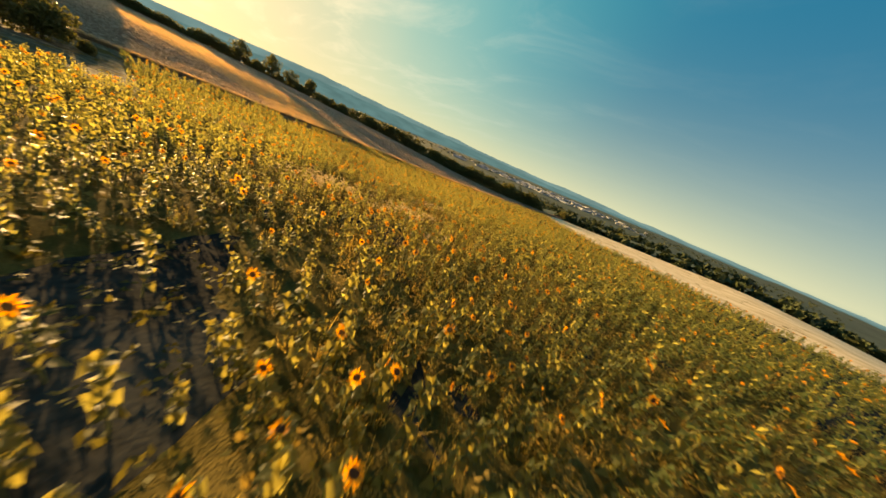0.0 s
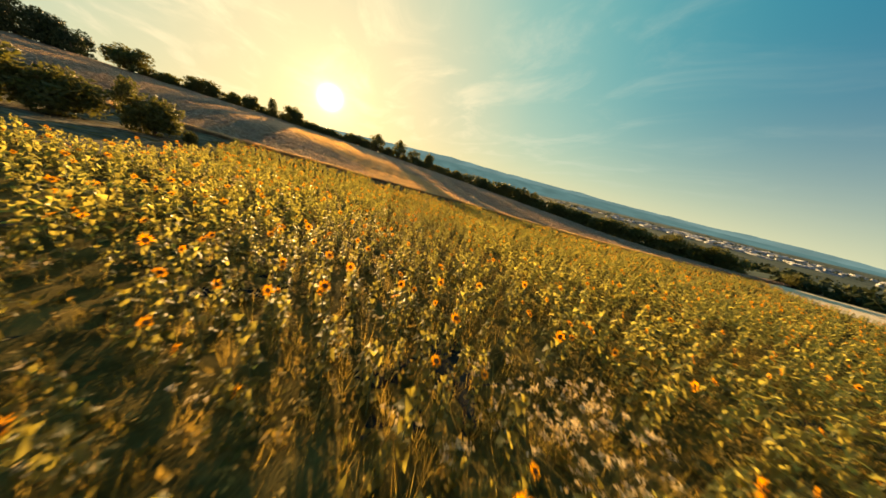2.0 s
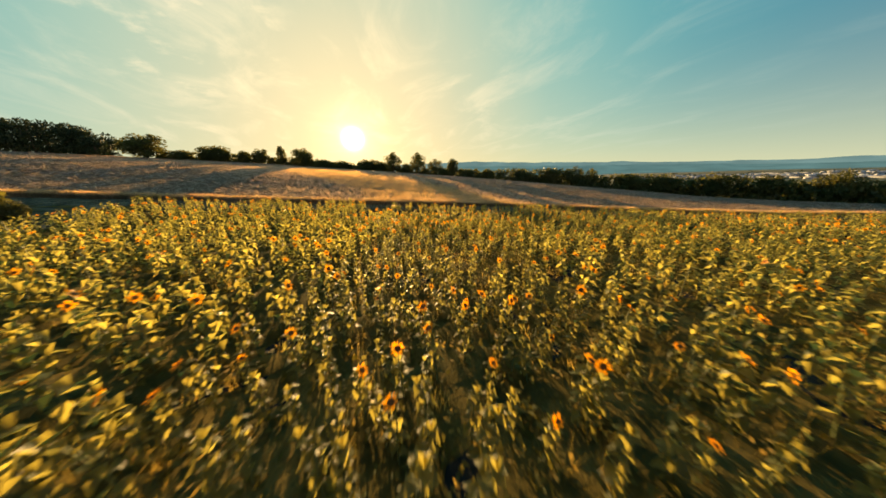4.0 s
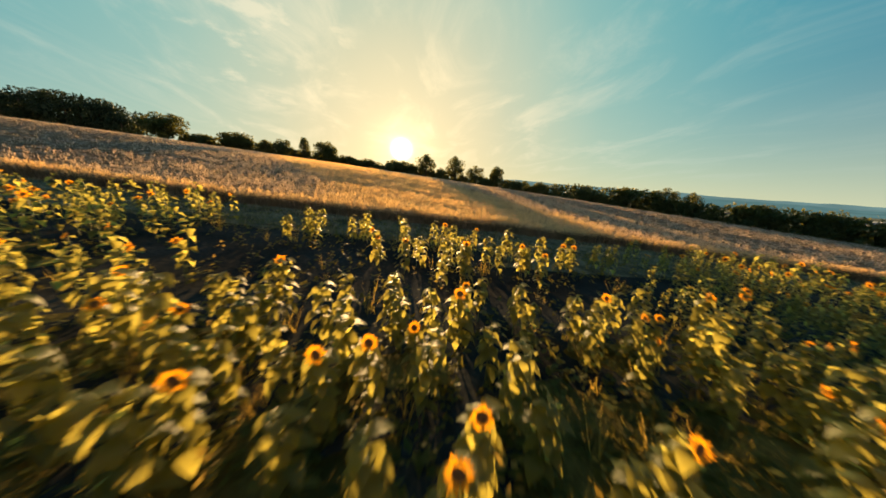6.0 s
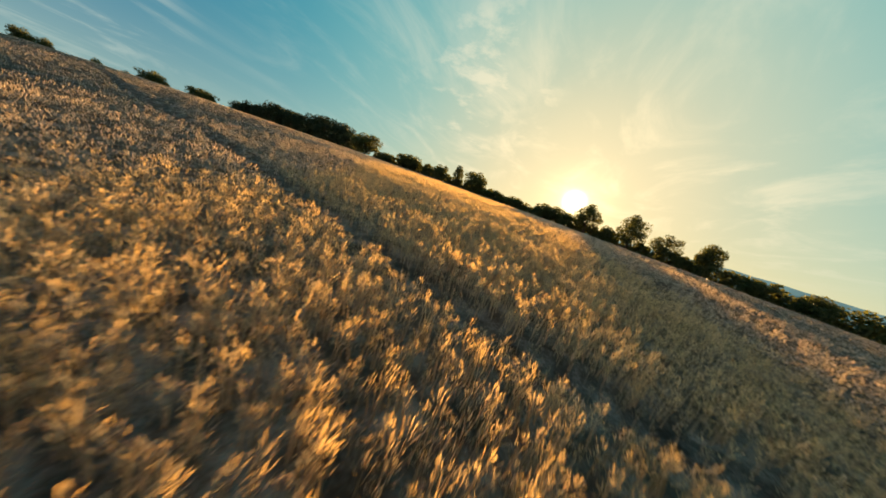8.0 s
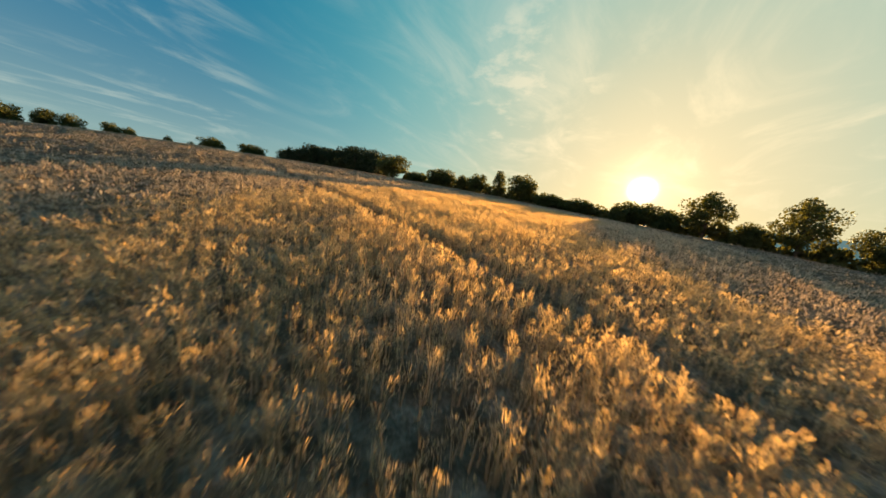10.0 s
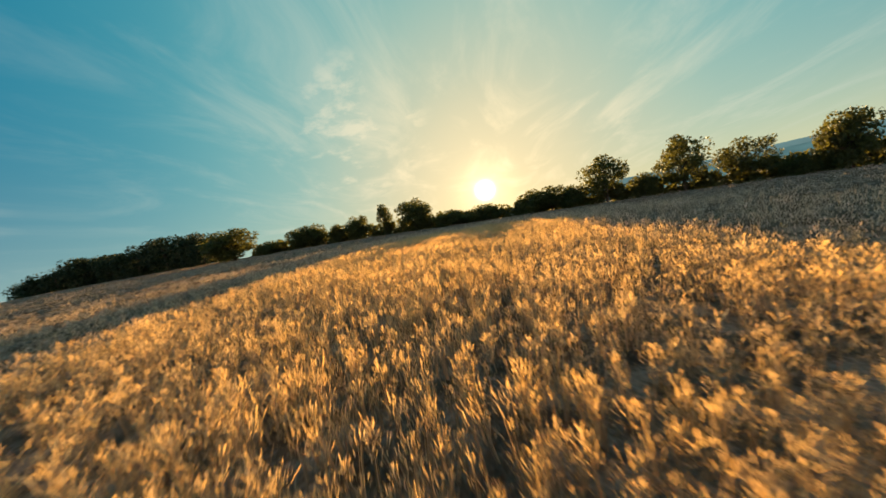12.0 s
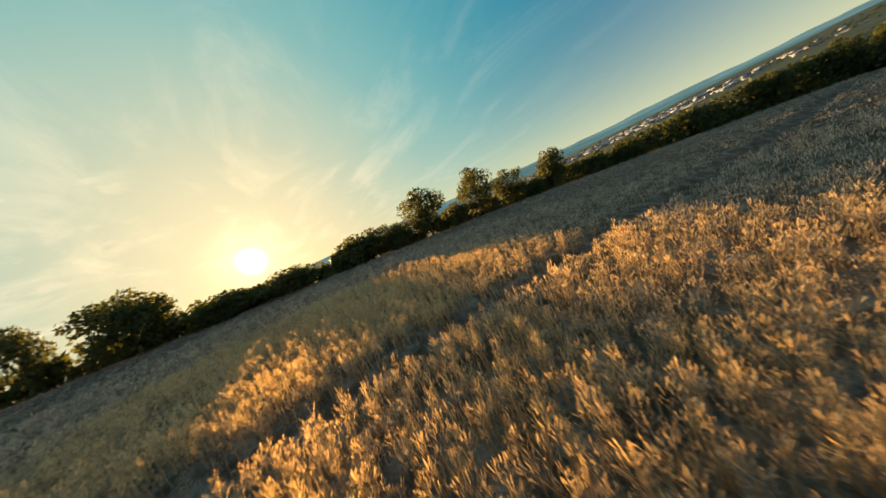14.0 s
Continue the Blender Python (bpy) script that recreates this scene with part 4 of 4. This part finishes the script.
def track_x(y):
    """The line along the field's middle that most of the weeds follow."""
    return np.interp(y, [-3, 3.4, 11.5, 21.3, 44.5, 62, 72], [-2, 7, 13.5, 18.2, 25, 31, 33.6])


def build_weeds():
    r = np.random.default_rng(51)
    n = 29000
    y = r.uniform(-9, 70, n)
    x = track_x(y) + np.clip(r.normal(2, 12, n), -26, 36)
    k = (y < wheat_edge(x) - 4.2) & ~crop_corner(x, y) & (y > -0.55 * x - 12)
    k &= (r.uniform(0, 1, n) > 0.96 * (0.62 * smooth01((y - 15) / 11) + 0.36 * smooth01((y - 56) / 6))) & (bare_soil(x, y) < 0.3 * r.uniform(0, 1, n))
    k &= r.uniform(0, 1, n) > np.maximum(0.8 * bare(x, y), 0.93 * hollow(x, y))
    k &= r.uniform(0, 1, n) > 0.6 * smooth01((track_x(y) - 3.5 - x) / 3)
    x, y, k = np.concatenate([x, r.uniform(3, 36, 5000)]), np.concatenate([y, r.uniform(-14, 16, 5000)]), np.concatenate([k, np.ones(5000, bool)])
    kinds = [(*blades(r, 11, 0.70, 0.0045, 0.32), 0) for _ in range(2)] + [(*leafy(r, 9, 0.46, 0.06), 0) for _ in range(3)] + [(*blades(r, 9, 0.42, 0.007, 0.26), 0) for _ in range(2)] + [(*blades(r, 6, 0.34, 0.012, 0.20), 1)]
    scatter_tufts("weeds", x[k], y[k], kinds, [M_WEED, M_GREENWEED], r, 1.0, "dry golden grass and weeds between the sunflowers", "weeds")
    n = 14000
    y = r.uniform(-9, 71, n)
    x = track_x(y) + np.where(y < 43, r.uniform(-18, 17, n), np.clip(r.normal(0, 9, n), -24, 30))
    k = (r.uniform(0, 1, n) > 0.8 * smooth01((y - 59) / 4)) & (y < wheat_edge(x) - 4.6 + 0.8 * r.uniform(-1, 1, n)) & ~crop_corner(x, y) & (y > -0.55 * x - 12)
    yy = r.uniform(43, 70, 4000)
    x, y, k = np.concatenate([x, track_x(yy) + r.normal(0, 7, 4000)]), np.concatenate([y, yy]), np.concatenate([k, r.uniform(0, 1, 4000) > 0.78 * smooth01((yy - 58) / 4)])
    kinds = [(*leafy(r, 7, 0.26, 0.095), 0) for _ in range(3)] + [(*leafy(r, 6, 0.42, 0.08), 0) for _ in range(2)]
    scatter_tufts("weeds", x[k], y[k], kinds, [M_LOWWEED], r, 1.0, "low dark green weeds on the soil below the sunflowers", "weeds")
    n = 14000
    x, y = np.where(r.uniform(0, 1, n) < 0.75, r.uniform(8, 60, n), r.uniform(-30, 85, n)), r.uniform(-6, 0.4, n)
    y = y + wheat_edge(x)
    k = (y > wheat_edge(x) - 5.6) & (y < wheat_edge(x) + 0.2)
    kinds = [(*blades(r, 6, 0.15, 0.010, 0.14), 0) for _ in range(3)] + [(*blades(r, 6, 0.10, 0.014, 0.14), 1) for _ in range(3)]
    scatter_tufts("grass_verge", x[k], y[k], kinds, [M_VERGEGRASS, M_GREENWEED], r, 1.0, "short dry grass on the strip between two crops", "grass")


build_weeds()


def build_seed_heads():
    """Patches of pale, gone-to-seed flowers."""
    r = np.random.default_rng(61)
    xs, ys = [], []
    for cx, cy, rx, ry, n in ((7.4, 14.4, 2.6, 2.6, 230), (11.4, 9.8, 2.6, 1.6, 130), (17.4, 13.6, 1.8, 1.2, 60), (9.3, 5.3, 0.9, 0.7, 26), (5.4, 33.5, 3.4, 2.4, 60), (4.6, 40, 2.4, 4.0, 60), (9.6, 35, 2.0, 1.6, 40)):
        xs.append(r.normal(cx, rx * 0.55, n))
        ys.append(r.normal(cy, ry * 0.55, n))
    x, y = np.concatenate(xs), np.concatenate(ys)
    kinds = []
    for _ in range(4):
        v, f = blades(r, 3, 0.62, 0.006, 0.2)
        hv, hf = [], []
        for i in range(3):
            tip = v[3 * i + 2]
            for q in range(10):
                c = tip + r.normal(0, 0.028, 3) * (1, 1, 0.5)
                d, e = r.normal(0, 0.021, 3), r.normal(0, 0.021, 3)
                hf.append(np.array([(0, 1, 2)]) + 3 * len(hv))
                hv.append(np.array([c - d, c + d, c + e]))
        kinds.append((v, f, 0, np.concatenate(hv), np.concatenate(hf)))
    groups = []
    which = r.integers(0, 4, len(x))
    for k, (v, f, _, hv, hf) in enumerate(kinds):
        s = which == k
        m = int(s.sum())
        pos = np.stack([x[s], y[s], land(x[s], y[s])], -1)
        turn, size = r.uniform(0, 6.3, m), r.uniform(0.8, 1.25, m)
        groups.append((*scatter(v, f, pos, turn, size), 0))
        groups.append((*scatter(hv, hf, pos, turn, size), 1))
    tagged(new("seed_heads", mesh_from("seed_heads", groups, [M_WEED, M_PALE])), "patches of pale flowers gone to seed among the sunflowers", "wild flowers", kind="stuff")


build_seed_heads()


# the last plants of the rows, where the crop thins out
ROW_ENDS = [(28.5, 64.9), (29.4, 64.4), (26.0, 66.5), (25.7, 67.8), (26.0, 68.2), (27.3, 67.8), (27.9, 67.8), (29.4, 65.9), (29.4, 67.9), (30.0, 65.0),
            (30.7, 64.6), (30.7, 67.8), (31.2, 67.5), (31.5, 67.7), (31.0, 65.2), (31.4, 65.2), (32.4, 67.4), (32.3, 65.3), (33.7, 67.0), (32.6, 64.9),
            (33.7, 66.0), (33.4, 64.8), (33.6, 64.8), (34.7, 66.0), (36.7, 67.0), (35.4, 65.6), (35.7, 65.4), (37.7, 66.6), (37.7, 66.0), (37.7, 65.7),
            (31.2, 63.8), (30.4, 63.4), (33.4, 63.5), (25.3, 66.5), (26.2, 66.6)]


# open heads that turn away from the sun in the last rows before the end
BLOOMS = [(18.5, 59.2), (20.3, 56.9), (21.0, 57.3), (21.9, 56.4), (22.1, 56.5), (22.6, 56.0), (23.0, 56.1), (22.6, 55.6), (21.8, 55.3), (22.4, 54.8), (23.8, 55.0), (23.8, 53.5),
          (24.0, 53.0), (24.3, 53.6), (25.0, 53.0), (24.6, 55.8), (25.0, 55.5), (25.3, 54.8), (25.1, 54.6), (26.4, 53.8), (26.7, 53.6), (26.5, 54.3), (27.1, 53.8), (27.2, 53.1),
          (27.1, 52.7), (27.1, 52.5), (27.6, 52.5), (27.8, 53.0), (27.5, 54.6), (26.1, 55.8), (28.2, 53.2), (28.7, 53.5), (28.4, 52.7), (29.2, 54.0), (27.3, 51.9), (28.4, 51.6),
          (30.5, 52.0), (31.4, 52.4), (30.8, 51.6), (34.6, 55.7), (34.8, 52.8), (35.5, 52.9), (33.6, 52.4), (30.0, 54.2)]


def build_near_sunflowers():
    r = np.random.default_rng(71)
    kinds = []
    for k in range(8):
        stem, ls, hp = plant_shape(r, 22)
        if k < 4:  # heads held upright
            hp = (hp[0], 1.0 + 0.12 * k, hp[2])
        ls = [(b, t, L * 1.2, up - 0.1) for b, t, L, up in ls]
        (dv, df), (pv, pf), (cv, cf) = head_meshes(19, 100 + k)
        kinds.append(dict(
            stem=mesh_from("stem", [(*tube(stem, [0.016, 0.014, 0.012, 0.011, 0.010], 6), 0)], [M_STEM], True),
            leaves=[mesh_from("leaf", [(set_leaf(leaf_shape(L, L * 0.74, 1.5)[0], b, t, up), leaf_shape(L, L * 0.74, 1.5)[1], 0)], [M_LEAF], True) for b, t, L, up in ls],
            disc=mesh_from("disc", [(set_head(dv, hp), df, 0)], [M_DISC], True),
            petals=mesh_from("petals", [(set_head(pv, hp), pf, 0)], [M_PETAL]),
            calyx=mesh_from("flower_head", [(set_head(cv, hp), cf, 0)], [M_LEAF], True),
            bud=mesh_from("flower_head", [(set_head(cv * 0.55, hp), cf, 0)], [M_STEM], True)))
    p = row_positions(r, NEAR_BOX[0], NEAR_BOX[1], NEAR_BOX[2], NEAR_BOX[3], 0.42, 0.85, 0.66)
    x, y = p[:, 0], p[:, 1]
    k = (y < 61.6) & (r.uniform(0, 1, len(x)) > 0.8 * bare(x, y)) & in_near(x, y)
    p = np.concatenate([np.array(ROW_ENDS), np.array(BLOOMS), np.array(ROW_ENDS[::3]) + r.uniform(-0.22, 0.22, (len(ROW_ENDS[::3]), 2)), p[k]])
    for i, (x, y) in enumerate(p[:300]):
        d = kinds[int(r.integers(8))]
        open_head = len(ROW_ENDS) <= i < len(ROW_ENDS) + len(BLOOMS)
        bloom = open_head or r.uniform() < 0.25
        s = 0.95 if open_head else float(r.uniform(0.82, 1.12)) + 0.08 * (i < len(ROW_ENDS))
        if open_head:
            d = kinds[int(r.integers(4))]
        t = thing("sunflower", float(x), float(y), float(land(x, y)) - 0.02, "sunflower in bloom with drooping leaves on weedy soil", "sunflower",
                  "sunflowers at the field's end", float(r.normal(0, 0.45)), (s, s, s))
        part("stem", d["stem"], t)
        for me in d["leaves"]:
            part("leaf", me, t)
        hd = part("flower_head", d["calyx" if bloom else "bud"], t)
        if bloom:
            part("petals", d["petals"], hd, "golden yellow ray petals")
            part("disc", d["disc"], hd, "dark brown seed disc")


build_near_sunflowers()


# ---------------------------------------------------------------- the town in the valley
def build_town():
    r = np.random.default_rng(81)

    def shed(w, l, h, roof):
        v = np.array([(-w, -l, 0), (w, -l, 0), (w, l, 0), (-w, l, 0), (-w, -l, h), (w, -l, h), (w, l, h), (-w, l, h)], float)
        f = np.array([(0, 1, 5, 4), (1, 2, 6, 5), (2, 3, 7, 6), (3, 0, 4, 7)])
        e = 0.4
        rv = np.array([(-w - e, -l - e, h), (w + e, -l - e, h), (w + e, l + e, h), (-w - e, l + e, h), (0, -l - e, h + roof), (0, l + e, h + roof)], float)
        rf3 = np.array([(0, 1, 4), (2, 3, 5)])
        rf4 = np.array([(1, 2, 5, 4), (3, 0, 4, 5), (0, 3, 2, 1)])
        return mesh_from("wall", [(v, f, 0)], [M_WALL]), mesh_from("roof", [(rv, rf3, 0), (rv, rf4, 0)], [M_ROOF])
    kinds = [(shed(5, 7, 4.4, 2.6), "house"), (shed(5.5, 9, 4.4, 2.6), "house"), (shed(9, 24, 4, 1.2), "warehouse"), (shed(11, 34, 4, 1.2), "warehouse")]
    for i in range(210):
        az, dist = radians(float(np.clip(r.normal(69, 9), 46, 92))), r.uniform(1300, 1900)
        x, y = 20 + dist * math.sin(az), 40 + dist * math.cos(az)
        (wm, rm), nm = kinds[int(r.choice([0, 1, 2, 3], p=[0.32, 0.23, 0.25, 0.20]))]
        label = "small pale house in the valley town" if nm == "house" else "long pale-roofed warehouse in the valley"
        t = thing(nm, x, y, float(land(x, y)) - 0.1, label, nm, "valley town", float(r.uniform(0, 3.1)))
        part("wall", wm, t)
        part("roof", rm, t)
    cen, rad = [], []
    for i in range(900):
        az, dist = radians(r.uniform(12, 112)), r.choice([r.uniform(420, 900), r.uniform(1300, 2100)])
        x, y = 20 + dist * math.sin(az), 40 + dist * math.cos(az)
        for k in range(2):
            cen.append((x + r.uniform(-7, 7), y + r.uniform(-7, 7), float(land(x, y)) + r.uniform(2, 7)))
            rad.append(r.uniform(3, 6))
    for i in range(420):
        az, dist = radians(r.uniform(78, 122)), r.uniform(240, 620)
        x, y = 20 + dist * math.sin(az), 40 + dist * math.cos(az)
        for k in range(2):
            cen.append((x + r.uniform(-4, 4), y + r.uniform(-4, 4), float(land(x, y)) + r.uniform(1, 4)))
            rad.append(r.uniform(2, 3.6))
    for i in range(170):
        y = r.uniform(-110, 50)
        x = 172 + 0.1 * y + r.uniform(-2, 8)
        cen.append((x, y, float(land(x, y)) + r.uniform(0.4, 2.2)))
        rad.append(r.uniform(0.9, 2.0))
    v, f = leaf_cloud(r, np.array(cen), np.array(rad), 14, 1.8)
    tagged(new("valley_trees", mesh_from("valley_trees", [(v, f, 0)], [M_WOODLEAF])), "dark clumps of trees between the valley's houses", "trees", kind="stuff")


build_town()
